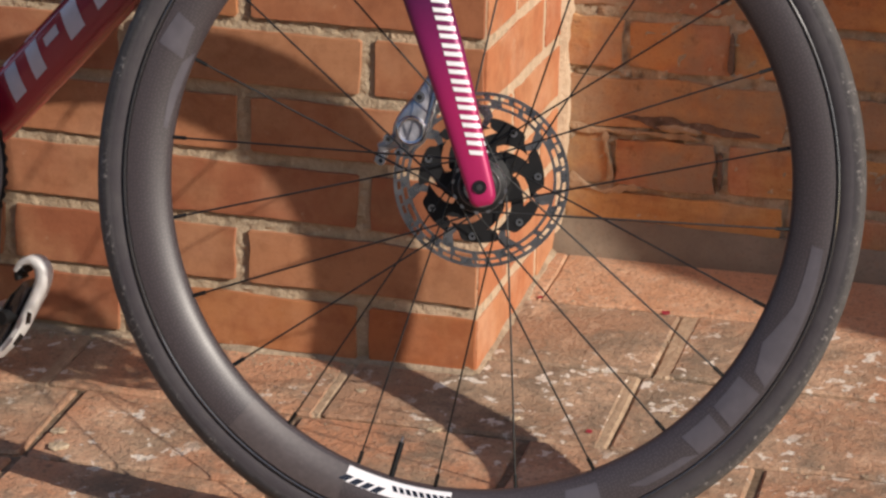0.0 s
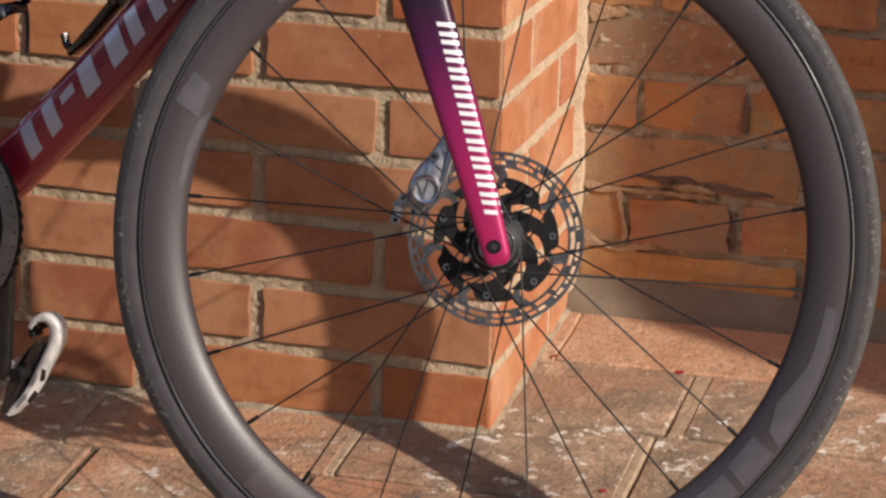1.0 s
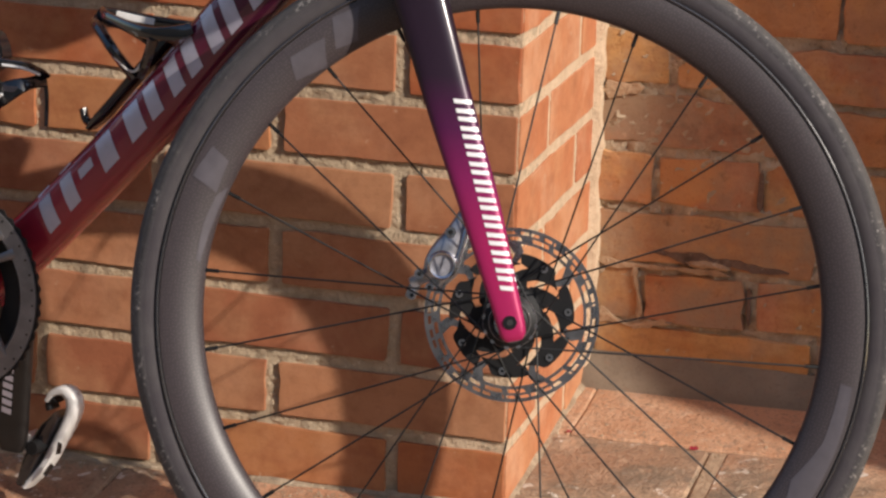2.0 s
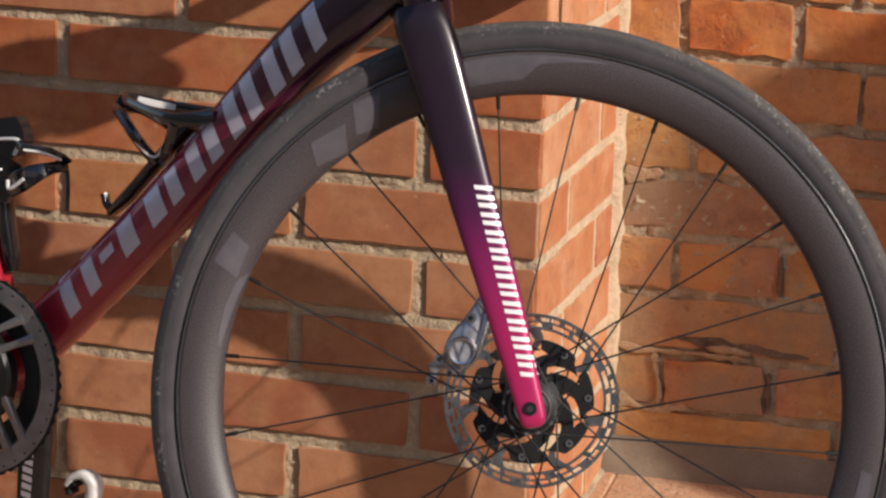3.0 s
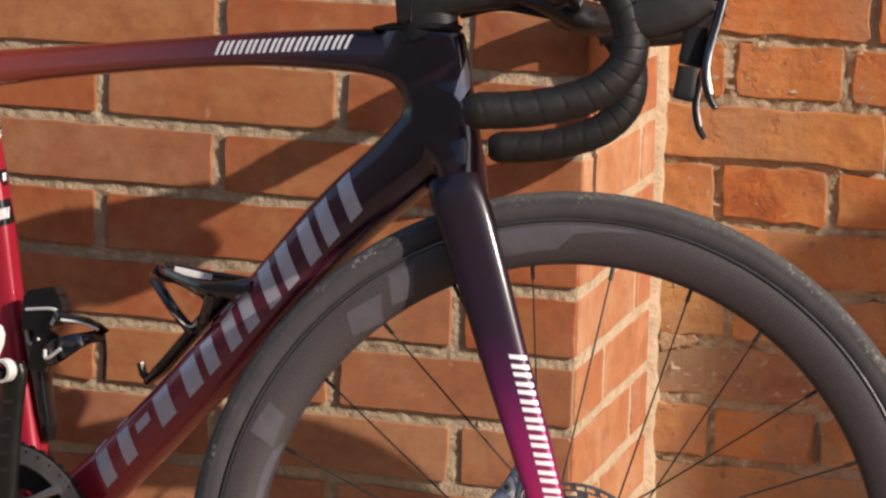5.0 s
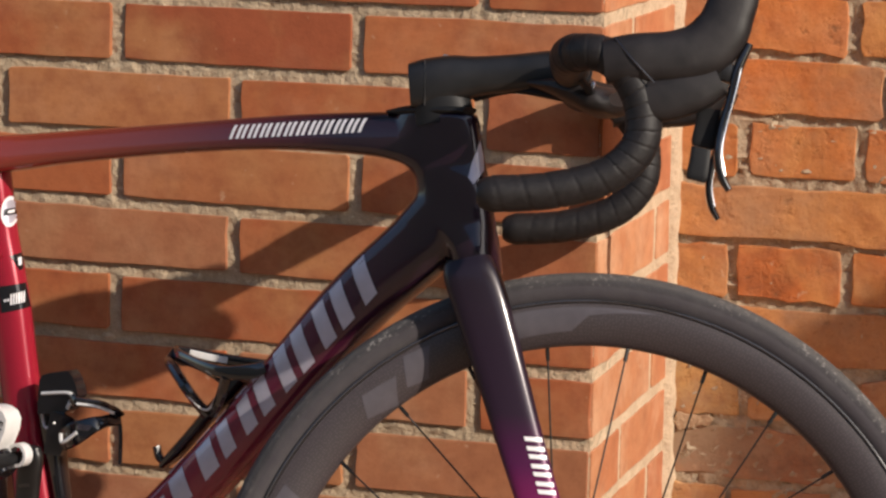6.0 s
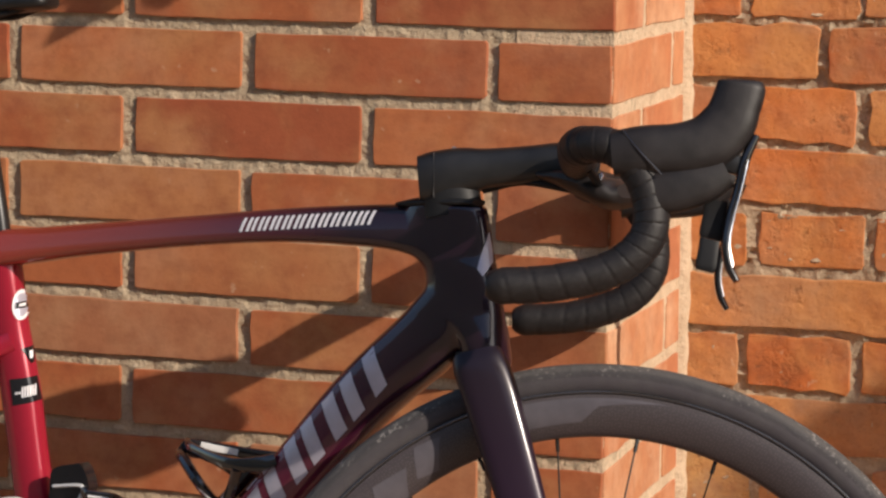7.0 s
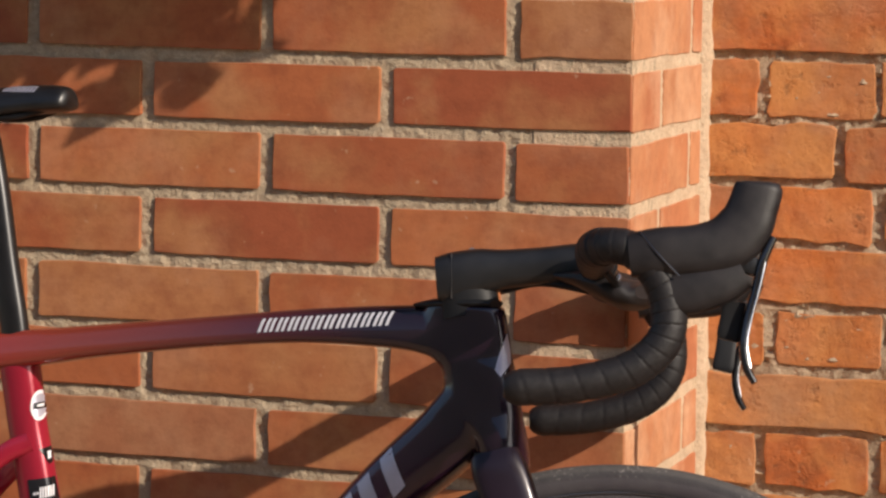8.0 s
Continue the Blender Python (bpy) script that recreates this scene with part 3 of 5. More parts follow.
smear("trim_crack_2", (0.2125, 0.1590), (0.2130, 0.1145), 0.0075, 0.0002, 47.0, DIRT_AND_GAP_SHADE, "dark strip painted as the shaded gap between two old bricks")


# ---- the bicycle ----
SIZE = 1.012                              # the bicycle's scale: its units below are a hair small


def axes(origin, x, z):
    """A scaled pose from an origin, the forward and the upward direction."""
    x = Vector(x).normalized()
    z = (Vector(z) - x * Vector(z).dot(x)).normalized()
    y = z.cross(x)
    return Matrix.Translation(origin) @ Matrix((x, y, z)).transposed().to_4x4() @ Matrix.Scale(SIZE, 4)


# two local spaces: x ahead, z up, y to the bicycle's far (left) side
STEER = axes((0.1045, -0.4185, 0.3407), (0.9757, 0.2193, 0.0), (-0.0452, 0.2013, 0.9785))      # origin: front hub
CHASSIS = axes((-0.0234, -0.3730, 0.6843), (0.9793, -0.2025, 0.0), (0.0181, 0.0876, 0.9960))   # origin: fork crown
BB = (-0.439, -0.398)
REAR = (-0.848, -0.340)

bicycle = tagged(new("bicycle"), "red and purple carbon road bicycle standing before the brick pier", "bicycle")
bicycle.matrix_basis = pose(0.1, -0.485, 0.001)


def fpart(name, bm, material, parent=None, label=""):
    """A part in the frame's space."""
    return part(name, bm, material, parent or bicycle, label, CHASSIS)


def spart(name, bm, material, parent=None, label=""):
    """A part in the steered space of fork, front wheel and bars."""
    return part(name, bm, material, parent or bicycle, label, STEER)


def surface_of(ob):
    bm = bmesh.new()
    bm.from_mesh(ob.data)
    tree = BVHTree.FromBMesh(bm)
    bm.free()
    return tree


def stick_on(tree, quads, lift=0.0006, cuts=(6, 4), along=(0, 1, 0)):
    """Thin decals laid on a surface, seen from the near side (-y): quads of four (x, z) corners."""
    bm = bmesh.new()
    for a, b, c, d in quads:
        nu, nv = cuts
        vs = []
        for j in range(nv + 1):
            row = []
            for i in range(nu + 1):
                s, t = i / nu, j / nv
                x = (1 - t) * ((1 - s) * a[0] + s * b[0]) + t * ((1 - s) * d[0] + s * c[0])
                z = (1 - t) * ((1 - s) * a[1] + s * b[1]) + t * ((1 - s) * d[1] + s * c[1])
                hit = tree.ray_cast(Vector((x, 0, z)) - Vector(along) * 0.3, Vector(along))
                row.append(bm.verts.new(hit[0] + hit[1] * lift) if hit[0] else None)
            vs.append(row)
        for p, q in zip(vs, vs[1:]):
            for i in range(nu):
                f = (p[i], p[i + 1], q[i + 1], q[i])
                if all(f):
                    bm.faces.new(f)
    loose = [v for v in bm.verts if not v.link_faces]
    bmesh.ops.delete(bm, geom=loose, context="VERTS")
    return bm


def mark_strokes(start, end, height, widths, slant, gap=0.16, split=0.40):
    """Plain slanted strokes in a row from start to end, in place of a maker's mark: a pair for each wide unit, a dash for a narrow one."""
    s, e = Vector((*start, 0)), Vector((*end, 0))
    along = (e - s).normalized()
    up = Vector((-along.y, along.x, 0))
    total, length = sum(widths), (e - s).length
    out, x = [], 0.0
    for w in widths:
        x0, x1 = (x + gap * 0.5) * length / total, (x + w - gap * 0.5) * length / total
        x += w
        tall = 0.5 if w > 0.8 else 0.12
        step = (x1 - x0) * split
        for p, q in ([(x0, x0 + step), (x1 - step, x1)] if w > 0.8 else [(x0, x1)]):
            low, high = -tall * height, tall * height
            pts = [(p + slant * low, low), (q + slant * low, low), (q + slant * high, high), (p + slant * high, high)]
            out.append([((s + along * a + up * b).x, (s + along * a + up * b).y) for a, b in pts])
    return out


def strokes(space, tree, quads, material, parent, lift=0.0006):
    for quad in quads:
        part("maker_stroke", stick_on(tree, [quad], lift), material, parent, "", space)


# frame
top_tube = fpart("top_tube", loft([(-0.600, 0, 0.046, 0.018, 0.018), (-0.565, 0, 0.052, 0.0195, 0.019), (-0.50, 0, 0.0625, 0.0175, 0.018), (-0.437, 0, 0.073, 0.0158, 0.018), (-0.305, 0, 0.0925, 0.0148, 0.018),
                                   (-0.204, 0, 0.105, 0.0165, 0.019), (-0.11, 0, 0.111, 0.0205, 0.0185), (-0.070, 0, 0.110, 0.024, 0.0170), (-0.045, 0, 0.108, 0.026, 0.0150)], 40, 28, 2.8, keel=0.38), TOP_TUBE_PAINT, label="red to black faded top tube")
down_tube = fpart("down_tube", loft([(-0.444, 0, -0.402, 0.028, 0.030), (-0.400, 0, -0.364, 0.027, 0.028), (-0.351, 0, -0.3155, 0.0262, 0.025), (-0.246, 0, -0.201, 0.0270, 0.024),
                                     (-0.130, 0, -0.0605, 0.0305, 0.024), (-0.0590, 0, 0.0090, 0.0325, 0.023), (-0.026, 0, 0.045, 0.034, 0.021)], 44, power=2.9), FRAME_PAINT, label="down tube fading from red to black")
def slices(rows, n=48, seg=28, power=2.6):
    """An upright body of level slices (height, front, back, half width)."""
    loops = []
    for z, front, back, w in smooth_path(rows, n):
        c, h = (front + back) / 2, (front - back) / 2
        loops.append([Vector((c + h * math.copysign(abs(math.cos(a)) ** (2 / power), math.cos(a)), w * math.copysign(abs(math.sin(a)) ** (2 / power), math.sin(a)), z)) for a in (2 * math.pi * i / seg for i in range(seg))])
    return rings(bmesh.new(), loops)


HEAD_ROWS = [(-0.0075, 0.0275, -0.0135, 0.024), (0.003, 0.0258, -0.0165, 0.024), (0.016, 0.0235, -0.0220, 0.024), (0.030, 0.0205, -0.0420, 0.023), (0.042, 0.0180, -0.0670, 0.022), (0.050, 0.0162, -0.0630, 0.0215), (0.0576, 0.0142, -0.0605, 0.021), (0.0708, 0.0110, -0.0612, 0.0205),
                                       (0.0785, 0.0090, -0.0648, 0.020), (0.0857, 0.0070, -0.0745, 0.0195), (0.0895, 0.0060, -0.0880, 0.019), (0.096, 0.0042, -0.1020, 0.019), (0.108, 0.0015, -0.0980, 0.019), (0.122, -0.0018, -0.0900, 0.0185), (0.137, -0.0065, -0.0830, 0.018)]
HEAD_TOP = [(-0.120, 0, 0.1105, 0.0170, 0.0150), (-0.095, 0, 0.1110, 0.0208, 0.0172), (-0.070, 0, 0.110, 0.0239, 0.0168), (-0.045, 0, 0.108, 0.0268, 0.0158)]
HEAD_DOWN = [(-0.090, 0, -0.0205, 0.0270, 0.0190), (-0.074, 0, -0.0055, 0.0312, 0.0222), (-0.059, 0, 0.0090, 0.0324, 0.0227), (-0.026, 0, 0.045, 0.0348, 0.0218)]


def fused(meshes, voxel, rounds):
    """One skin over several closed bodies, with soft fillets where they meet."""
    bm = bmesh.new()
    for one in meshes:
        bmesh.ops.recalc_face_normals(one, faces=one.faces)
        tmp = bpy.data.meshes.new("tmp")
        one.to_mesh(tmp)
        one.free()
        bm.from_mesh(tmp)
        bpy.data.meshes.remove(tmp)
    me = bpy.data.meshes.new("fused")
    bm.to_mesh(me)
    bm.free()
    ob = new("fused", me)
    skin = ob.modifiers.new("skin", "REMESH")
    skin.mode, skin.voxel_size, skin.use_smooth_shade = "VOXEL", voxel, True
    soft = ob.modifiers.new("soft", "SMOOTH")
    soft.factor, soft.iterations = 0.5, rounds
    done = bpy.data.meshes.new_from_object(ob.evaluated_get(bpy.context.evaluated_depsgraph_get()))
    bpy.data.objects.remove(ob)
    bpy.data.meshes.remove(me)
    out = bmesh.new()
    out.from_mesh(done)
    bpy.data.meshes.remove(done)
    return out


head_tube = fpart("head_tube", fused([slices(HEAD_ROWS), loft(HEAD_TOP, 20, 28, 2.8, keel=0.38), loft(HEAD_DOWN, 20, 24, 2.9)], 0.0015, 30), FRAME_PAINT, label="glossy black head tube")
seat_tube = fpart("seat_tube", loft([(-0.555, 0, 0.060, 0.0195, 0.016), (-0.5460, 0, 0.035, 0.0210, 0.017), (-0.5325, 0, -0.022, 0.0205, 0.016), (-0.5155, 0, -0.082, 0.0210, 0.016), (-0.4945, 0, -0.172, 0.0205, 0.016),
                                     (-0.462, 0, -0.305, 0.023, 0.019), (-0.440, 0, -0.392, 0.030, 0.030)], 32), FRAME_PAINT, label="glossy red seat tube with small stickers")
fpart("bottom_bracket_shell", disc(0.027, -0.036, 0.036, BB, 28), FRAME_PAINT)
for side in (-1, 1):
    fpart("chainstay", loft([(BB[0] - 0.01, side * 0.026, BB[1] - 0.004, 0.018, 0.009), (BB[0] - 0.12, side * 0.036, BB[1] + 0.016, 0.014, 0.008), (REAR[0] + 0.08, side * 0.058, REAR[1] - 0.010, 0.012, 0.007), (REAR[0], side * 0.066, REAR[1], 0.012, 0.006)], 22), FRAME_PAINT)
    fpart("seatstay", loft([(-0.520, side * 0.010, -0.035, 0.011, 0.008), (-0.56, side * 0.024, -0.062, 0.010, 0.007), (-0.70, side * 0.050, -0.195, 0.008, 0.006), (REAR[0], side * 0.066, REAR[1], 0.010, 0.006)], 22), FRAME_PAINT)
fpart("head_tube_collar", loft([(-0.094, 0, 0.133, 0.002, 0.011), (-0.070, 0, 0.136, 0.005, 0.019), (-0.035, 0, 0.139, 0.005, 0.020), (-0.013, 0, 0.140, 0.003, 0.013)], 16), BLACK_MATT)
seatpost = fpart("seatpost", loft([(-0.553, 0, 0.060, 0.0150, 0.0100), (-0.560, 0, 0.090, 0.0155, 0.0105), (-0.573, 0, 0.139, 0.0155, 0.0105), (-0.591, 0, 0.217, 0.0150, 0.0105), (-0.606, 0, 0.268, 0.0140, 0.0105), (-0.612, 0, 0.283, 0.012, 0.012)], 24), BLACK_SATIN, label="black carbon seatpost")
fpart("seatpost_clamp", block((0.030, 0.026, 0.016), (-0.612, 0, 0.284), 0.004), BLACK_MATT, seatpost)


def saddle_mesh():
    bm = bmesh.new()
    loops = []
    p = smooth_path([(-0.502, 0.306, 0.010, 0.006), (-0.510, 0.308, 0.019, 0.011), (-0.545, 0.306, 0.023, 0.013), (-0.60, 0.300, 0.034, 0.014), (-0.66, 0.303, 0.055, 0.014), (-0.715, 0.314, 0.068, 0.012), (-0.745, 0.322, 0.045, 0.006)], 24)
    for x, z, w, h in p:
        loop = []
        for i in range(24):
            a = 2 * math.pi * i / 24
            cs, sn = math.cos(a), math.sin(a)
            drop = -0.35 * w * abs(cs) ** 3
            loop.append(Vector((x, w * cs, z + (h * sn if sn > 0 else 1.3 * h * sn) + drop)))
        loops.append(loop)
    return rings(bm, loops)


saddle = fpart("saddle", saddle_mesh(), BLACK_SATIN, label="black saddle with a pale mark on its nose")
strokes(CHASSIS, surface_of(saddle), mark_strokes((-0.575, 0.313), (-0.535, 0.314), 0.006, (1, 1, 1, 1, 1), 0.3), DECAL_SILVER, saddle)
for side in (-1, 1):
    fpart("saddle_rail", tube([(-0.520, side * 0.008, 0.298), (-0.560, side * 0.016, 0.286), (-0.61, side * 0.022, 0.284), (-0.66, side * 0.022, 0.286), (-0.705, side * 0.030, 0.305)], 0.0035, 20, 8), BLACK_MATT, saddle)

# decals on the frame: plain slanted strokes and plates
tt, dt, st, hd = (surface_of(o) for o in (top_tube, down_tube, seat_tube, head_tube))
strokes(CHASSIS, dt, mark_strokes((-0.357, -0.318), (-0.090, -0.012), 0.036, (1, 0.5, 1.25, 1, 1, 1, 1), 0.35, 0.16, 0.34), DECAL_SILVER, down_tube)
strokes(CHASSIS, tt, mark_strokes((-0.256, 0.101), (-0.112, 0.119), 0.0125, (1,) * 11, 0.35, 0.2, 0.32), DECAL_WHITE, top_tube)
FROM_FRONT, FROM_SIDE = (-0.466, 0.885, 0), (-0.59, 0.807, 0)
fpart("maker_badge", stick_on(hd, [[(-0.0102, 0.0807), (-0.0042, 0.0746), (0.0050, 0.0874), (-0.0080, 0.0914)], [(-0.0080, 0.0914), (0.0050, 0.0874), (0.0036, 0.099), (-0.0008, 0.1144)]], cuts=(8, 8), along=FROM_FRONT), DECAL_SILVER, head_tube, "silver slanted badge")


def round_sticker(cx, cz, rx, rz):
    return [[(cx - rx * math.cos(a), cz + rz * math.sin(a)), (cx + rx * math.cos(a), cz + rz * math.sin(a)), (cx + rx * math.cos(b), cz + rz * math.sin(b)), (cx - rx * math.cos(b), cz + rz * math.sin(b))]
            for a, b in ((-math.pi / 2 + math.pi * k / 12, -math.pi / 2 + math.pi * (k + 1) / 12) for k in range(12))]


def seat_tube_sticker(name, quads, lift, material, label="", cuts=(8, 4)):
    fpart(name, stick_on(st, quads, lift, cuts, FROM_SIDE), material, seat_tube, label)


seat_tube_sticker("round_sticker", round_sticker(-0.5203, 0.0014, 0.0107, 0.0150), 0.0006, DECAL_WHITE, "round white sticker", (8, 1))
seat_tube_sticker("sticker_core", round_sticker(-0.5203, 0.0014, 0.0082, 0.0115), 0.0009, DECAL_SILVER, cuts=(8, 1))
seat_tube_sticker("sticker_bar", [[(-0.5275, -0.003), (-0.513, -0.001), (-0.513, 0.0055), (-0.5275, 0.0035)]], 0.0012, BLACK_GLOSS)
seat_tube_sticker("sticker_mark", [[(-0.5235, -0.0005), (-0.516, 0.0006), (-0.516, 0.0035), (-0.5235, 0.0022)]], 0.0015, DECAL_WHITE)
seat_tube_sticker("shield_sticker", [[(-0.5045, -0.0555), (-0.5005, -0.0540), (-0.5015, -0.0377), (-0.5170, -0.0413)]], 0.0006, BLACK_GLOSS, "small black shield sticker")
seat_tube_sticker("shield_mark", [[(-0.5065, -0.0510), (-0.5030, -0.0500), (-0.5040, -0.0425), (-0.5080, -0.0435)]], 0.0010, DECAL_WHITE)
seat_tube_sticker("sticker_plate", [[(-0.5230, -0.0980), (-0.4891, -0.0906), (-0.4964, -0.0671), (-0.5286, -0.0724)]], 0.0006, BLACK_GLOSS, "black sticker with white strokes", (12, 6))
for quad in mark_strokes((-0.5215, -0.0860), (-0.4965, -0.0805), 0.0105, (0.7, 0.6, 1, 1, 0.9), 0.15):
    seat_tube_sticker("maker_stroke", [quad], 0.0010, DECAL_WHITE)

# drivetrain on the near side
RING_Y = -0.045


def chainring_mesh(r, teeth, y, thick, band):
    bm = bmesh.new()
    n = teeth * 4
    loops = []
    for i in range(n):
        a = 2 * math.pi * i / n
        k = i % 4
        ro = r if k in (1, 2) else r - 0.0020
        prof = [(ro, y - thick / 2), (ro, y + thick / 2), (r - band, y + thick / 2), (r - band, y - thick / 2)]
        loops.append([Vector((BB[0] + q * math.cos(a), yy, BB[1] + q * math.sin(a))) for q, yy in prof])
    return rings(bm, loops, close=True)


def around_bb(r, deg):
    return BB[0] + r * math.cos(math.radians(deg)), BB[1] + r * math.sin(math.radians(deg))


crankset = fpart("crankset", chainring_mesh(0.1020, 52, RING_Y, 0.003, 0.012), BLACK_MATT, label="dark crankset with a drilled grey chainring")
fpart("chainring_band", turned([(0.0985, -0.0030), (0.0985, 0.002), (0.0790, 0.002), (0.0790, -0.0012), (0.0812, -0.0034)], 96), RING_GREY, crankset, "grey drilled chainring band").matrix_basis = world_of(crankset).inverted() @ CHASSIS @ pose(BB[0], RING_Y, BB[1])
fpart("inner_chainring", chainring_mesh(0.078, 36, RING_Y + 0.010, 0.003, 0.024), BLACK_MATT, crankset)
for k in range(40):
    fpart("ring_hole", disc(0.0012, RING_Y - 0.0036, RING_Y - 0.0012, around_bb(0.0945, 9 * k), 8), BLACK_GLOSS, crankset)
for k in range(4):
    a = 90 * k + 49
    for r0, a0, r1, a1 in ((0.044, 22, 0.085, 0), (0.044, -6, 0.085, -15)):
        p, q = around_bb(r0, a + a0), around_bb(r1, a + a1)
        fpart("spider_arm", loft([(p[0], RING_Y - 0.006, p[1], 0.0048, 0.005), ((p[0] + q[0]) / 2, RING_Y - 0.004, (p[1] + q[1]) / 2, 0.0038, 0.004), (q[0], RING_Y - 0.001, q[1], 0.0052, 0.003)], 10, 12, 4.0), RING_GREY, crankset)
fpart("spider_hub", turned([(0.049, 0.004), (0.049, -0.007), (0.046, -0.0105), (0.030, -0.013), (0.012, -0.013), (0.012, 0.004)], 56), BLACK_SATIN, crankset, "black domed spider").matrix_basis = world_of(crankset).inverted() @ CHASSIS @ pose(BB[0], RING_Y, BB[1])
fpart("axle_cap", disc(0.017, -0.078, -0.046, BB, 24), BLACK_MATT, crankset)
UP = (BB[0] + 0.013, BB[1] + 0.172)
DOWN = (BB[0] - 0.004, BB[1] - 0.172)
arm = fpart("crank_arm", loft([(BB[0], -0.064, BB[1] - 0.012, 0.019, 0.008), (BB[0] + 0.004, -0.066, BB[1] + 0.05, 0.0145, 0.0085), (BB[0] + 0.010, -0.070, BB[1] + 0.13, 0.0125, 0.0075), (*(UP[0], -0.072, UP[1]), 0.0135, 0.0075), (UP[0] + 0.001, -0.072, UP[1] + 0.012, 0.009, 0.006)], 22), BLACK_SATIN, crankset, "black crank arm with dark slots")
far_arm = fpart("crank_arm", loft([(BB[0], 0.064, BB[1] + 0.012, 0.019, 0.008), (BB[0] - 0.001, 0.066, BB[1] - 0.05, 0.0195, 0.0085), (BB[0] - 0.003, 0.070, BB[1] - 0.13, 0.0180, 0.0075), (DOWN[0], 0.072, DOWN[1], 0.0170, 0.0075), (DOWN[0], 0.072, DOWN[1] - 0.014, 0.012, 0.006)], 22, power=3.6), BLACK_SATIN, crankset)
arm_face = surface_of(arm)
for k in range(5):
    x, z = UP[0] - 0.0010 - 0.0011 * k, UP[1] - 0.026 - 0.017 * k
    fpart("arm_slot", stick_on(arm_face, [[(x - 0.0065, z - 0.0030), (x + 0.0060, z - 0.0005), (x + 0.0060, z + 0.0035), (x - 0.0065, z + 0.0010)]], 0.0006), BLACK_GLOSS, crankset)
fpart("pedal_washer", turned([(0.0115, -0.006), (0.0115, 0.006), (0.0085, 0.006), (0.0085, -0.006)], 32), WHITE_PLASTIC, crankset, "white pedal washer").matrix_basis = world_of(crankset).inverted() @ CHASSIS @ pose(-0.4255, -0.091, -0.2205)
strokes(CHASSIS, surface_of(far_arm), mark_strokes((-0.446, -0.545), (-0.442, -0.475), 0.012, (1, 1, 1, 1), 0.1), DECAL_SILVER, crankset)


def pedal(at, y0, y1, turn):
    """A clipless pedal seen end on: axle, black body and a white hooked cage."""
    fpart("pedal", rod((at[0], min(y0, y1) + 0.0, at[1]), (at[0], max(y0, y1), at[1]), 0.0075, 14), BLACK_MATT, crankset, "black pedal with a white hooked cage")
    c, s = math.cos(turn), math.sin(turn)

    def place(x, z):
        return at[0] + x * c - z * s, at[1] + x * s + z * c
    mid = (y0 + y1) / 2
    pts = [place(*v) for v in ((-0.052, -0.006), (-0.020, -0.013), (0.010, -0.013), (0.046, -0.011), (0.061, -0.003), (0.063, 0.009), (0.054, 0.018), (0.043, 0.019))]
    fpart("pedal_cage", loft([(x, mid, z, (0.003, 0.0045, 0.0055, 0.0065, 0.0068, 0.0055, 0.0042, 0.0034)[k], 0.0105) for k, (x, z) in enumerate(pts)], 34, 16, 3.2), WHITE_PLASTIC, crankset, "white pedal cage")
    body = [place(*v) for v in ((-0.050, -0.002), (-0.02, 0.002), (0.016, 0.003), (0.040, 0.000))]
    fpart("pedal_body", loft([(x, mid, z, (0.005, 0.009, 0.009, 0.005)[k], 0.016) for k, (x, z) in enumerate(body)], 16, 16, 3.0), BLACK_GLOSS, crankset)
    hook = [place(*v) for v in ((0.050, 0.012), (0.041, 0.0165), (0.036, 0.012))]
    fpart("pedal_latch", loft([(x, mid, z, 0.0040, 0.0095) for x, z in hook], 10, 12, 3.0), BLACK_MATT, crankset)


pedal((DOWN[0] + 0.022, DOWN[1] - 0.008), 0.074, 0.128, math.radians(62))
fpart("pedal_cage", disc(0.0105, 0.088, 0.112, (-0.4375, -0.5788), 20), WHITE_PLASTIC, crankset, "white pedal cage")
for quad in ([(-0.3985, -0.5830), (-0.3930, -0.5810), (-0.3915, -0.5700), (-0.3965, -0.5690)], [(-0.4130, -0.6060), (-0.4040, -0.5930), (-0.4000, -0.5960), (-0.4090, -0.6080)]):
    fpart("cage_slot", sheet(quad, 0.0855, 0.0865), BLACK_GLOSS, crankset)

fpart("pedal", rod((UP[0] - 0.006, -0.076, UP[1]), (UP[0] - 0.006, -0.130, UP[1]), 0.0075, 14), BLACK_MATT, crankset, "black pedal with a white hooked cage")
fpart("pedal_cage", sheet([(-0.4540, -0.1745), (-0.4440, -0.1735), (-0.4367, -0.1742), (-0.4290, -0.1780), (-0.4249, -0.1847), (-0.4258, -0.1950), (-0.4310, -0.2085), (-0.4385, -0.2210), (-0.4480, -0.2360), (-0.4600, -0.2420), (-0.4660, -0.2100), (-0.4620, -0.1800)], -0.116, -0.092), WHITE_PLASTIC, crankset, "white pedal cage")
fpart("pedal_body", loft([(-0.462, -0.104, -0.200, 0.012, 0.014), (-0.446, -0.104, -0.222, 0.014, 0.015), (-0.430, -0.104, -0.238, 0.008, 0.012)], 14, 14, 3.0), BLACK_GLOSS, crankset)
number = bpy.data.curves.new("pedal_number", "FONT")
number.body, number.size, number.extrude, number.align_x, number.align_y = "15", 0.012, 0.0003, "CENTER", "CENTER"
carrier_ob = bpy.data.objects.new("number_curve", number)
digits = bpy.data.meshes.new_from_object(carrier_ob)
bpy.data.objects.remove(carrier_ob)
digits.transform(pose(-0.4320, -0.1165, -0.1910, 90, 0, 0) @ pose(0, 0, 0, 0, 0, 78))
digits.materials.clear()
digits.materials.append(BLACK_GLOSS)
fpart("pedal_number", digits, BLACK_GLOSS, crankset)

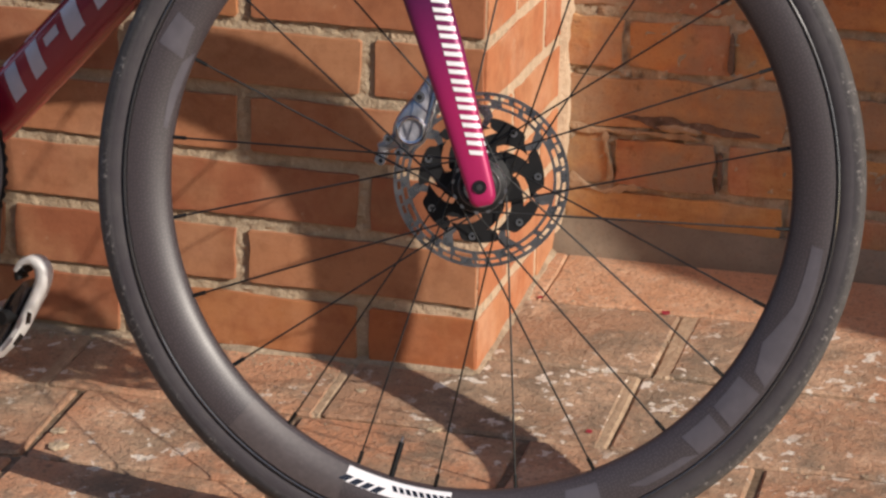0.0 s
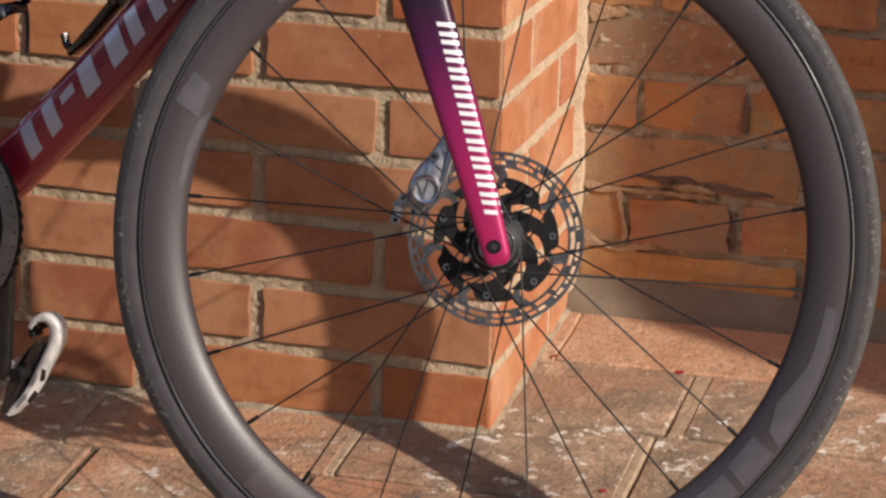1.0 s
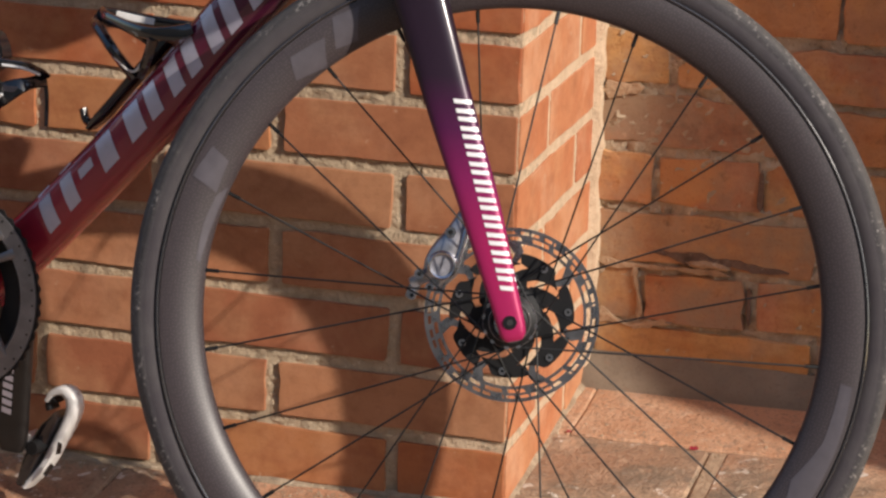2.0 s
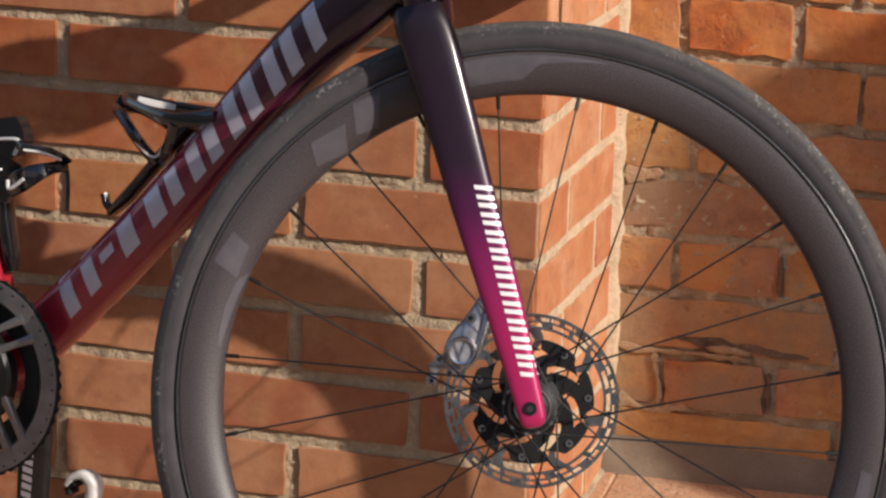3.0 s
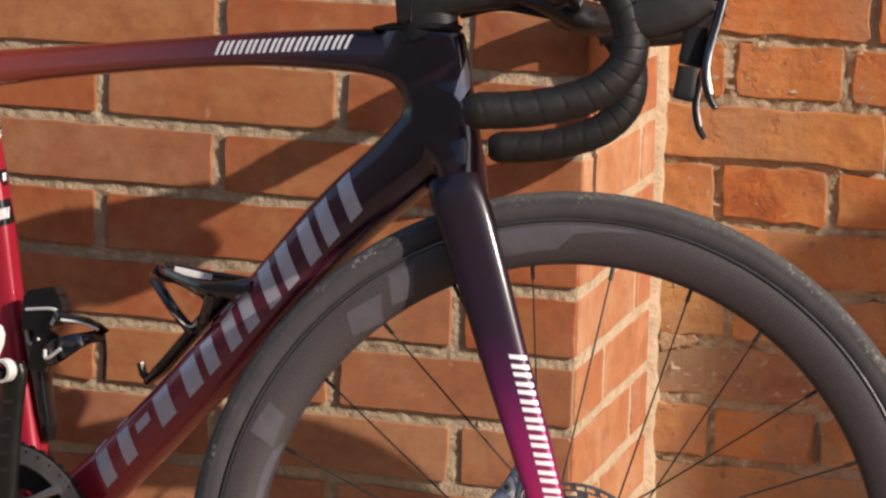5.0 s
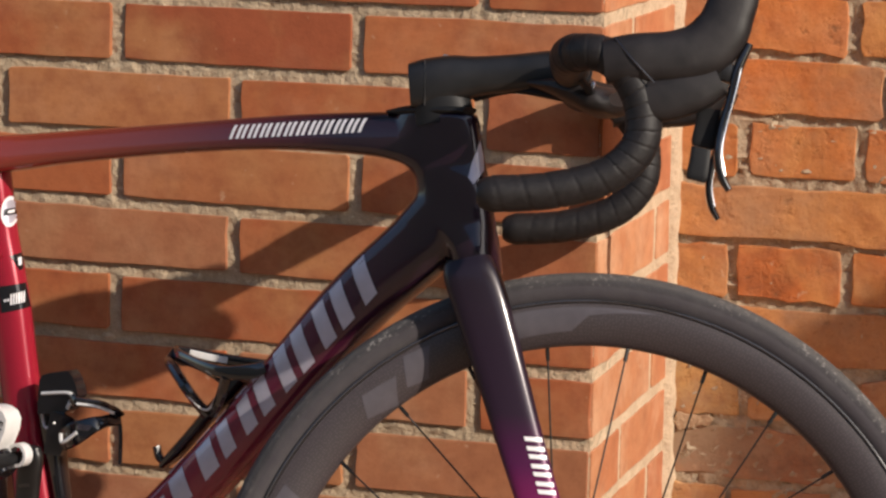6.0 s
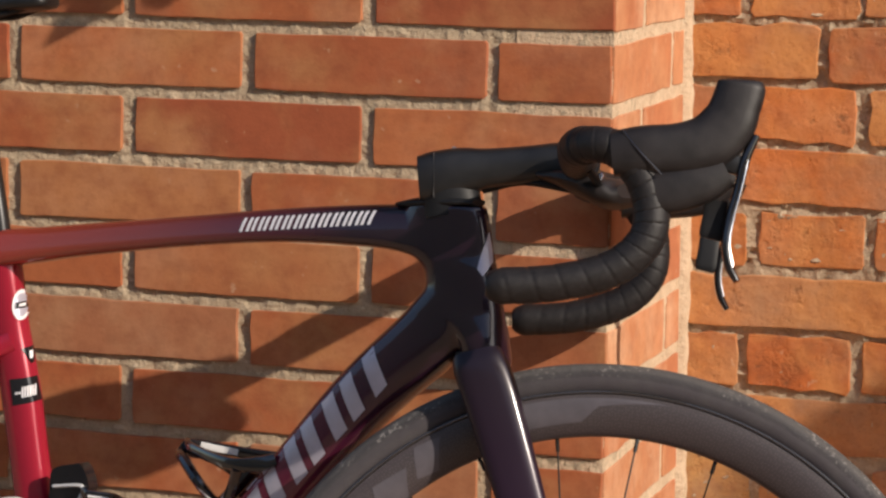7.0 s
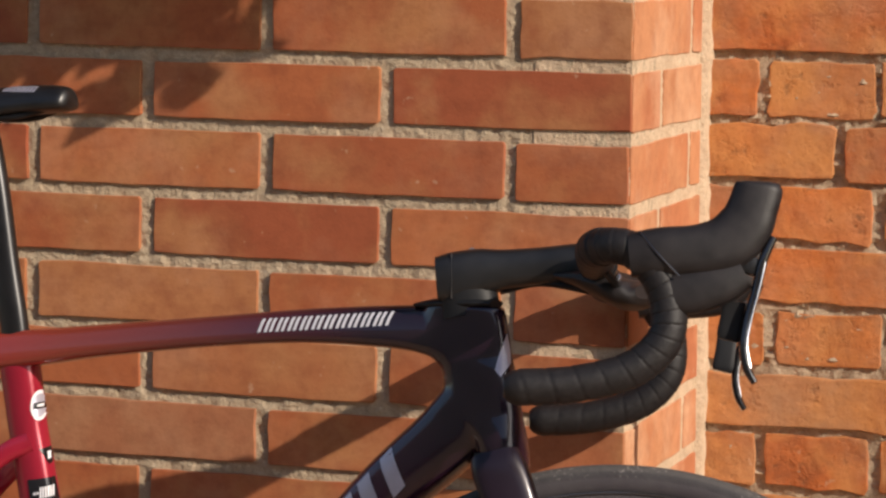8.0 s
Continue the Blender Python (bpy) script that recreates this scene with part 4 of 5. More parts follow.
# chain, sprockets and rear mechanism
bm = bmesh.new()
tube([(BB[0], RING_Y, BB[1] + 0.101), ((BB[0] + REAR[0]) / 2, -0.042, BB[1] + 0.09), (REAR[0], -0.040, REAR[1] + 0.040)], 0.0032, 20, 6, bm)
tube([(BB[0], RING_Y, BB[1] - 0.101), ((BB[0] + REAR[0]) / 2, -0.043, BB[1] - 0.10), (REAR[0] + 0.02, -0.042, REAR[1] - 0.16)], 0.0032, 20, 6, bm)
fpart("chain", bm, GREY_ALLOY)
bm = bmesh.new()
for k in range(9):
    disc(0.022 + 0.0042 * k, -0.052 + 0.0036 * k, -0.0505 + 0.0036 * k, REAR, 40, bm)
fpart("sprocket_stack", bm, GREY_ALLOY)
fpart("rear_mechanism", loft([(REAR[0] - 0.004, -0.060, REAR[1] - 0.02, 0.012, 0.010), (REAR[0] + 0.006, -0.058, REAR[1] - 0.07, 0.018, 0.014), (REAR[0] + 0.016, -0.046, REAR[1] - 0.12, 0.012, 0.006), (REAR[0] + 0.022, -0.042, REAR[1] - 0.165, 0.012, 0.006)], 18), BLACK_MATT)


# bottle cages
def cage_on_seat_tube():
    """A side-entry cage: one wing, open on the far side."""
    strip = fpart("bottle_cage", loft([(-0.4320, 0, -0.300, 0.004, 0.007), (-0.4345, 0, -0.284, 0.0065, 0.009), (-0.4440, 0, -0.246, 0.0075, 0.010), (-0.451, 0, -0.216, 0.0105, 0.012), (-0.460, 0, -0.180, 0.010, 0.013)], 18, 14, 3.4), BLACK_GLOSS, label="black side-entry bottle cage with white trim on the seat tube")
    fpart("cage_slot", sheet([(-0.4425, -0.252), (-0.4395, -0.2515), (-0.4345, -0.272), (-0.4372, -0.2728)], -0.0108, -0.0100), BLACK_MATT, strip)
    fpart("cage_block", sheet([(-0.4551, -0.1583), (-0.4516, -0.1524), (-0.4430, -0.1490), (-0.4215, -0.1440), (-0.4165, -0.1480), (-0.4110, -0.1570), (-0.4080, -0.1670), (-0.4140, -0.1790), (-0.4240, -0.1870), (-0.4549, -0.1910)], -0.0255, -0.010), BLACK_GLOSS, strip)
    fpart("cage_wing", loft([(-0.411, -0.030, -0.170, 0.005, 0.003), (-0.4005, -0.0355, -0.171, 0.0048, 0.003), (-0.381, -0.026, -0.1725, 0.0046, 0.003), (-0.3785, -0.010, -0.1775, 0.0055, 0.003), (-0.3775, 0, -0.184, 0.008, 0.003)], 24, 10, 3.0), BLACK_GLOSS, strip)
    fpart("cage_wing", loft([(-0.428, -0.024, -0.216, 0.009, 0.003), (-0.4045, -0.0355, -0.204, 0.0115, 0.003), (-0.386, -0.031, -0.193, 0.0085, 0.003), (-0.3800, -0.018, -0.1895, 0.0062, 0.003), (-0.3775, 0, -0.188, 0.007, 0.003)], 24, 10, 3.0), BLACK_GLOSS, strip)
    fpart("cage_side", sheet([(-0.436, -0.186), (-0.424, -0.186), (-0.403, -0.193), (-0.4025, -0.201), (-0.4145, -0.210), (-0.422, -0.228), (-0.442, -0.228)], -0.0300, -0.024), BLACK_GLOSS, strip)
    fpart("cage_trim", tube([(-0.4500, -0.0265, -0.170), (-0.4200, -0.0270, -0.1655), (-0.4140, -0.0270, -0.1690), (-0.4185, -0.0270, -0.181)], 0.0018, 18, 6), WHITE_PLASTIC, strip, "white trim line")
    fpart("cage_trim", tube([(-0.399, -0.0395, -0.1725), (-0.3815, -0.0310, -0.1740), (-0.3735, -0.0130, -0.181)], 0.0014, 14, 6), WHITE_PLASTIC, strip)
    fpart("cage_trim", tube([(-0.4165, -0.0385, -0.2040), (-0.4130, -0.0395, -0.2120), (-0.3970, -0.0400, -0.2005)], 0.0018, 14, 6), WHITE_PLASTIC, strip)
    fpart("cage_trim", tube([(-0.4570, -0.0170, -0.185), (-0.4500, -0.0180, -0.204), (-0.4300, -0.0305, -0.196)], 0.0014, 14, 6), WHITE_PLASTIC, strip)
    fpart("cage_mark", loft([(-0.3965, -0.0392, -0.1945, 0.0030, 0.0006), (-0.3880, -0.0362, -0.1950, 0.0030, 0.0006), (-0.3810, -0.0297, -0.1945, 0.0028, 0.0006)], 8, 8, 4.0), DECAL_GREY, strip)
    fpart("cage_tongue", tube([(-0.3765, 0, -0.184), (-0.3725, 0, -0.204), (-0.3715, 0, -0.232)], 0.0020, 12, 8), BLACK_GLOSS, strip)


def cage_on_down_tube():
    strip = fpart("bottle_cage", loft([(-0.3200, 0, -0.2265, 0.003, 0.009), (-0.307, 0, -0.213, 0.005, 0.012), (-0.290, 0, -0.193, 0.005, 0.012), (-0.262, 0, -0.160, 0.006, 0.013), (-0.235, 0, -0.130, 0.006, 0.013)], 16, 14, 3.0), BLACK_GLOSS, label="black bottle cage with white edges on the down tube")
    fpart("cage_tab", tube([(-0.314, 0, -0.2235), (-0.3255, 0, -0.2200), (-0.3305, 0, -0.2090)], 0.0042, 10, 8), BLACK_GLOSS, strip)
    for s in (-1, 1):
        fpart("cage_arm", loft([(-0.3150, 0, -0.1135, 0.0050, 0.003), (-0.3060, s * 0.009, -0.1160, 0.0060, 0.003), (-0.291, s * 0.017, -0.1180, 0.0058, 0.003), (-0.2595, s * 0.031, -0.1210, 0.0058, 0.003), (-0.2338, s * 0.036, -0.1225, 0.0065, 0.003), (-0.2125, s * 0.030, -0.1200, 0.0075, 0.003), (-0.200, s * 0.022, -0.115, 0.006, 0.003)], 26, 10, 3.0), BLACK_GLOSS, strip)
        fpart("cage_leg", tube([(-0.3150, 0, -0.1150), (-0.3145, s * 0.010, -0.1235), (-0.303, s * 0.021, -0.1270), (-0.277, s * 0.034, -0.1440), (-0.2620, s * 0.020, -0.1680)], 0.0052, 24, 8), BLACK_GLOSS, strip)
        fpart("cage_leg", tube([(-0.2330, s * 0.036, -0.1270), (-0.2413, s * 0.031, -0.1480), (-0.2570, s * 0.017, -0.1660)], 0.0052, 16, 8), BLACK_GLOSS, strip)
        fpart("cage_trim", tube([(-0.3010, s * 0.0235, -0.1305), (-0.2755, s * 0.0370, -0.1480), (-0.2600, s * 0.0260, -0.1625), (-0.2460, s * 0.0310, -0.1480), (-0.2380, s * 0.0375, -0.1320)], 0.0012, 24, 6), WHITE_PLASTIC, strip, "pale edge of the cage")
        fpart("cage_mark", loft([(-0.3030, s * 0.0070, -0.1150, 0.0030, 0.0006), (-0.2880, s * 0.0145, -0.1180, 0.0034, 0.0006), (-0.2700, s * 0.0225, -0.1200, 0.0030, 0.0006)], 10, 8, 4.0), WHITE_PLASTIC, strip)


cage_on_seat_tube()
cage_on_down_tube()


# ---- wheels ----
def tyre_mesh():
    prof = []
    for k in range(18):
        a = math.radians(-142 + 284 * k / 17)
        prof.append((0.3288 + 0.0160 * math.cos(a), 0.0152 * math.sin(a)))
    return turned(prof, 160)


RIM_SIDE = [(0.3175, 0.0125), (0.3165, 0.0140), (0.311, 0.0147), (0.3045, 0.0146), (0.2985, 0.0138), (0.293, 0.0122), (0.288, 0.0101), (0.2835, 0.0075), (0.2800, 0.0044), (0.2785, 0.0018)]


def wheel(parent, space):
    rim = part("wheel", turned([(r, -y) for r, y in RIM_SIDE] + [(r, y) for r, y in RIM_SIDE[::-1]], 160), RIM, parent, "deep black carbon wheel with a dusty black tyre", space)
    part("tyre", tyre_mesh(), TYRE, rim, "dusty black tyre", space)
    ring = turned([(0.3187 + 0.0014 * math.cos(k * math.pi / 4), -0.0147 + 0.0013 * math.sin(k * math.pi / 4)) for k in range(8)], 128)
    part("tyre_bead", ring, RIM_EDGE, rim, "polished rim edge", space)
    for k in range(24):
        a = math.radians(8.8 + 15 * k)
        side = (-1 if k % 2 else 1)
        sense = (-1 if ((k - 1) // 2) % 2 else 1)
        b = a + sense * math.radians(62)
        flange = 0.0245
        y = side * (0.033 if side < 0 else 0.021)
        p0 = Vector((flange * math.cos(b), y, flange * math.sin(b)))
        p1 = Vector((0.279 * math.cos(a), side * 0.002, 0.279 * math.sin(a)))
        bm = rod(p0, p1, 0.00092, 6)
        rod(p1.lerp(p0, 0.045), p1.lerp(p0, 0.0), 0.0019, 8, bm)
        part("spoke", bm, SPOKE, rim, "", space)
        if side < 0:
            part("spoke_head", disc(0.0021, y - 0.0034, y, (p0.x * 0.94, p0.z * 0.94), 10), STEEL, rim, "", space)
    part("end_cap", turned([(0.0135, -0.0500), (0.0135, -0.0440), (0.0115, -0.0440), (0.0115, -0.0500)], 36), STEEL, rim, "", space)
    part("hub", turned([(0.0085, -0.048), (0.012, -0.047), (0.014, -0.040), (0.0235, -0.036), (0.0235, -0.033), (0.017, -0.028), (0.0145, 0.0), (0.017, 0.017), (0.027, 0.020), (0.027, 0.024), (0.018, 0.030), (0.018, 0.044), (0.0085, 0.046)], 40), BLACK_MATT, rim, "black hub", space)
    part("flange_ring", turned([(0.0238, -0.0358), (0.0244, -0.0345), (0.0238, -0.0332), (0.0224, -0.0345)], 40), RING_GREY, rim, "", space)
    part("bearing_ring", turned([(0.0182, -0.0405), (0.0190, -0.0392), (0.0178, -0.0380), (0.0164, -0.0392)], 40), RING_GREY, rim, "", space)
    part("valve", rod((0.279 * math.cos(math.radians(-104.6)), 0, 0.279 * math.sin(math.radians(-104.6))), (0.246 * math.cos(math.radians(-104.6)), 0, 0.246 * math.sin(math.radians(-104.6))), 0.0028, 8), BLACK_MATT, rim, "", space)
    part("valve_core", rod((0.246 * math.cos(math.radians(-104.6)), 0, 0.246 * math.sin(math.radians(-104.6))), (0.2405 * math.cos(math.radians(-104.6)), 0, 0.2405 * math.sin(math.radians(-104.6))), 0.0016, 8), SILVER, rim, "", space)
    return rim


def rim_y(r):
    p = RIM_SIDE
    for (r0, y0), (r1, y1) in zip(p, p[1:]):
        if r1 <= r <= r0:
            return y0 + (y1 - y0) * (r0 - r) / (r0 - r1)
    return p[-1][1]


def rim_quad(corners, lift=0.0005):
    """A decal on the near side of the rim between four corners of (degrees, radius)."""
    bm = bmesh.new()
    (a0, r0), (a1, r1), (a2, r2), (a3, r3) = corners
    n = 8
    vs = []
    for j in range(n + 1):
        t = j / n
        row = []
        for i in range(n + 1):
            s = i / n
            w = math.radians((1 - t) * ((1 - s) * a0 + s * a1) + t * ((1 - s) * a3 + s * a2))
            r = (1 - t) * ((1 - s) * r0 + s * r1) + t * ((1 - s) * r3 + s * r2)
            row.append(bm.verts.new((r * math.cos(w), -rim_y(r) - lift, r * math.sin(w))))
        vs.append(row)
    for p, q in zip(vs, vs[1:]):
        for i in range(n):
            bm.faces.new((p[i], p[i + 1], q[i + 1], q[i]))
    return bm


def rim_patch(a0, a1, r0, r1, slant=0.0, lift=0.0005):
    """A decal on the near side of the rim between two angles; slant shifts its outer edge, in degrees."""
    bm = bmesh.new()
    n, m = max(4, int(abs(a1 - a0) / 1.2)), 10
    vs = []
    for j in range(m + 1):
        r = r0 + (r1 - r0) * j / m
        vs.append([bm.verts.new((r * math.cos(w), -rim_y(r) - lift, r * math.sin(w))) for w in (math.radians(a0 + (a1 - a0) * i / n + slant * j / m) for i in range(n + 1))])
    for p, q in zip(vs, vs[1:]):
        for i in range(n):
            bm.faces.new((p[i], p[i + 1], q[i + 1], q[i]))
    return bm


front = wheel(bicycle, STEER)
for quad in (((-8.2, 0.3003), (-8.5, 0.311), (-18.9, 0.3135), (-18.9, 0.3)),
             ((-18.9, 0.3), (-18.9, 0.3135), (-28.5, 0.3135), (-27.1, 0.2893)),
             ((-27.1, 0.2893), (-28.5, 0.3135), (-33.3, 0.3135), (-32.0, 0.2975)),
             ((-41.4, 0.2894), (-34.3, 0.2887), (-34.7, 0.313), (-41.9, 0.3134)),
             ((-49.2, 0.2909), (-42.9, 0.2912), (-43.2, 0.3135), (-48.7, 0.3126)),
             ((-61.7, 0.3026), (-51.3, 0.3054), (-48.7, 0.3126), (-59.1, 0.3096)),
             ((-72.3, 0.2877), (-66.5, 0.289), (-66.8, 0.3079), (-72.9, 0.2988)),
             ((132.7, 0.3062), (126.0, 0.3021), (128.7, 0.2795), (134.6, 0.2874)),
             ((123.2, 0.3135), (118.4, 0.3113), (121.3, 0.2845), (125.5, 0.2879)),
             ((158.3, 0.313), (152.4, 0.3091), (153.4, 0.2901), (159.4, 0.2878)),
             ((104.3, 0.3135), (89.4, 0.3135), (94.1, 0.2919), (105.3, 0.2898)),
             ((89.4, 0.3135), (79.3, 0.3135), (79.0, 0.3135), (91.2, 0.3056)),
             ((157.5, 0.2800), (160.0, 0.2870), (166.0, 0.2893), (165.0, 0.2815)),
             ((165.0, 0.2815), (166.0, 0.2893), (172.0, 0.2880), (172.5, 0.2845))):
    part("rim_decal", rim_quad(quad), DECAL_GREY, front, "grey rim decal", STEER)
part("rim_band", rim_patch(-134.0, -112.4, 0.2825, 0.3160, 0.3), SMOOTH_CARBON, front, "smoother brownish stretch of rim", STEER)
part("rim_label", rim_patch(-112.5, -93, 0.2815, 0.2955, 0), DECAL_WHITE, front, "white rim label with dark strokes", STEER)
for k in range(9):
    part("label_stroke", rim_patch(-104.0 + 1.25 * k, -103.2 + 1.25 * k, 0.2850, 0.2895, 0.6, 0.001), BLACK_GLOSS, front, "", STEER)
for k in range(4):
    part("label_stroke", rim_patch(-112.3 + 2.0 * k, -110.9 + 2.0 * k, 0.2890, 0.2950, -1.2, 0.001), BLACK_GLOSS, front, "", STEER)
wheel(bicycle, CHASSIS @ pose(REAR[0], 0, REAR[1]))


# brake disc on the far side of the front hub
def ring_sector(r0, r1, a0, a1, y0, y1, skew=0.0, n=4):
    """A flat piece of a ring between two radii and two angles in degrees; skew turns its outer edge."""
    inner = [(r0, a0 + (a1 - a0) * k / n) for k in range(n + 1)]
    outer = [(r1, a1 + skew + (a0 - a1) * k / n) for k in range(n + 1)]
    return sheet([(r * math.cos(math.radians(w)), r * math.sin(math.radians(w))) for r, w in inner + outer], y0, y1)


def polar(rows, turn):
    return [(r * math.cos(math.radians(turn + w)), r * math.sin(math.radians(turn + w))) for r, w in rows]


def rotor(parent):
    y0, y1 = 0.0345, 0.0363

    def band(r0, r1, n=112):
        return turned([(r1, y0), (r1, y1), (r0, y1), (r0, y0)], n)
    disc_ob = spart("brake_rotor", band(0.0768, 0.0800), STEEL, parent, "slotted steel brake rotor with a black carrier")
    spart("rotor_band", band(0.0655, 0.0682), STEEL, disc_ob)
    spart("rotor_band", band(0.0718, 0.0738), STEEL, disc_ob)
    for k in range(21):
        a = 360 / 21 * k
        spart("rotor_bridge", ring_sector(0.0735, 0.0772, a, a + (8.5 if k % 3 == 0 else 4.0), y0, y1, 1.0, 4), STEEL, disc_ob)
        spart("rotor_bridge", ring_sector(0.0680, 0.0722, a + 7.5, a + 7.5 + (8.5 if k % 3 == 1 else 4.0), y0, y1, 1.5, 4), STEEL, disc_ob)
        spart("rotor_bridge", ring_sector(0.0735, 0.0772, a + 10.0, a + 11.6, y0, y1, 0.6, 2), STEEL, disc_ob)
    carrier = spart("rotor_carrier", turned([(0.0290, 0.029), (0.0290, 0.039), (0.010, 0.042), (0.010, 0.027)], 44), BLACK_MATT, parent, "black swirling rotor carrier")
    VANE = [(0.0275, w) for w in range(-46, 10, 8)] + [(0.0310, 2), (0.0345, -8), (0.0385, -19), (0.0425, -29), (0.0455, -36), (0.0470, -30), (0.0485, -26.5), (0.0530, -25.5), (0.0565, -25)] + \
           [(0.0572, w) for w in range(-29, -60, -5)] + [(0.0560, -62), (0.0515, -66), (0.0495, -71), (0.0475, -78), (0.0462, -72), (0.0425, -61), (0.0385, -50), (0.0340, -41)]
    for k in range(7):
        a = 6.0 + 360 / 7 * k
        spart("carrier_vane", sheet(polar(VANE, a + 360 / 7), 0.0305, 0.0380), BLACK_MATT, carrier)
        spart("rotor_arm", sheet(polar([(0.044, -13), (0.0560, -19), (0.0662, -13), (0.0662, -23), (0.0590, -27), (0.0540, -26), (0.046, -20)], a), y0, y1), STEEL, carrier)
        spart("carrier_rivet", turned([(0.0034, 0.0290), (0.0034, 0.0395), (0.0014, 0.0395), (0.0014, 0.0290)], 16), STEEL, carrier).matrix_basis = world_of(carrier).inverted() @ STEER @ pose(0.0516 * math.cos(math.radians(a)), 0, 0.0516 * math.sin(math.radians(a)))
        spart("carrier_bolt", disc(0.0019, 0.0280, 0.0300, polar([(0.0245, 0)], a + 20)[0], 10), STEEL, carrier)
    spart("lock_ring", turned([(0.0215, 0.0235), (0.0215, 0.0290), (0.0198, 0.0290), (0.0198, 0.0235)], 40), STEEL, carrier)
    spart("lock_ring", turned([(0.0170, 0.0210), (0.0170, 0.0270), (0.0158, 0.0270), (0.0158, 0.0210)], 40), GREY_ALLOY, carrier)


rotor(bicycle)

# fork
FORK_LEG = [(-0.1150, 0.030, 0.3465, 0.0225, 0.0165), (-0.1117, 0.034, 0.336, 0.0246, 0.0165), (-0.1028, 0.038, 0.315, 0.0252, 0.0145), (-0.0815, 0.044, 0.252, 0.0230, 0.0125), (-0.0580, 0.049, 0.180, 0.0205, 0.0110),
            (-0.0300, 0.053, 0.100, 0.0180, 0.0095), (-0.0080, 0.056, 0.030, 0.0140, 0.0085), (0.0015, 0.057, 0.000, 0.0125, 0.0080), (0.0040, 0.057, -0.010, 0.0112, 0.0075), (0.0052, 0.057, -0.0148, 0.0075, 0.005)]
fork = spart("fork", loft([(-0.1325, 0, 0.338, 0.008, 0.030), (-0.122, 0, 0.341, 0.0115, 0.040), (-0.108, 0, 0.342, 0.0115, 0.040), (-0.096, 0, 0.338, 0.008, 0.028)], 12, 24, 3.0), FORK_PAINT, label="glossy fork fading from black to magenta")
near_leg = spart("fork_leg", loft([(x, -y, z, a, b) for x, y, z, a, b in FORK_LEG], 44, 28, 3.3), FORK_PAINT, fork)
spart("fork_leg", loft([(x - 0.004, y - 0.0155 + 0.0045 * (z < 0.06) + 0.0115 * (z > 0.33), z, 0.78 * a, 0.9 * b) for x, y, z, a, b in FORK_LEG], 44, 28, 3.3), FORK_PAINT, fork)
spart("crown_race", slices([(0.3445, -0.0955, -0.1370, 0.026), (0.3475, -0.0945, -0.1375, 0.028), (0.3505, -0.0955, -0.1370, 0.026)], 8), BLACK_MATT, fork)
strokes(STEER, surface_of(near_leg), mark_strokes((-0.0510, 0.197), (-0.0005, 0.028), 0.0145, (1,) * 11, 0.35, 0.2, 0.32), DECAL_WHITE, fork)
spart("axle_recess", disc(0.0062, -0.0658, -0.058, (0.0008, 0.0015), 24), BLACK_GLOSS, fork)
spart("axle_socket", disc(0.0030, -0.0661, -0.0650, (0.0008, 0.0015), 6), GREY_ALLOY, fork)

# brake caliper on the far leg
caliper = spart("brake_caliper", loft([(-0.074, 0.046, 0.026, 0.011, 0.010), (-0.067, 0.045, 0.040, 0.0165, 0.013), (-0.060, 0.045, 0.054, 0.0165, 0.014), (-0.052, 0.046, 0.070, 0.0125, 0.012), (-0.043, 0.049, 0.092, 0.0090, 0.009)], 10, 16, 4.5), DULL_SILVER, label="silver disc brake caliper with a round piston cap")
cap = spart("piston_cap", turned([(0.0135, 0.0), (0.0135, 0.016), (0.010, 0.016), (0.010, -0.0015), (0.0118, -0.0020), (0.0130, -0.0012)], 32), SILVER, caliper)
cap.matrix_basis = world_of(caliper).inverted() @ STEER @ pose(-0.0650, 0.0255, 0.0430)
spart("cap_face", disc(0.0102, 0.0265, 0.040, (-0.0650, 0.0430), 24), BLASTED, caliper)
spart("caliper_rib", loft([(-0.0535, 0.0325, 0.040, 0.0030, 0.003), (-0.0475, 0.0325, 0.060, 0.0030, 0.003), (-0.0420, 0.0350, 0.086, 0.0030, 0.003)], 10, 10, 3.0), SILVER, caliper)
spart("caliper_foot", block((0.024, 0.016, 0.011), (-0.0840, 0.046, 0.0290), 0.0035, 2, (0, -25, 0)), DULL_SILVER, caliper)
spart("caliper_foot", block((0.011, 0.014, 0.022), (-0.0910, 0.046, 0.0200), 0.0035, 2, (0, 20, 0)), SILVER, caliper)
for x, z, r in ((-0.0860, 0.0340, 0.0046), (-0.0590, 0.0730, 0.0052), (-0.0760, 0.0220, 0.0040), (-0.0920, 0.0140, 0.0040)):
    spart("caliper_bolt", disc(r, 0.0315, 0.042, (x, z), 16), SILVER, caliper)
    spart("bolt_socket", disc(r * 0.5, 0.0311, 0.033, (x, z), 6), BLACK_MATT, caliper)

# stem, bars, hoods and levers
stem = spart("stem", loft([(-0.176, 0, 0.508, 0.021, 0.018), (-0.160, 0, 0.510, 0.024, 0.020), (-0.135, 0, 0.516, 0.022, 0.020), (-0.115, 0, 0.519, 0.0185, 0.019), (-0.080, 0, 0.523, 0.0175, 0.019), (-0.050, 0, 0.526, 0.0185, 0.021), (-0.035, 0, 0.525, 0.021, 0.022), (-0.020, 0, 0.523, 0.016, 0.020)], 34, 24, 3.4), BLACK_SATIN, label="black alloy stem")
spart("steerer_spacer", loft([(-0.143, 0, 0.476, 0.0275, 0.019), (-0.145, 0, 0.486, 0.0270, 0.019), (-0.149, 0, 0.500, 0.0270, 0.019)], 8, 24, 2.6), BLACK_MATT, stem)
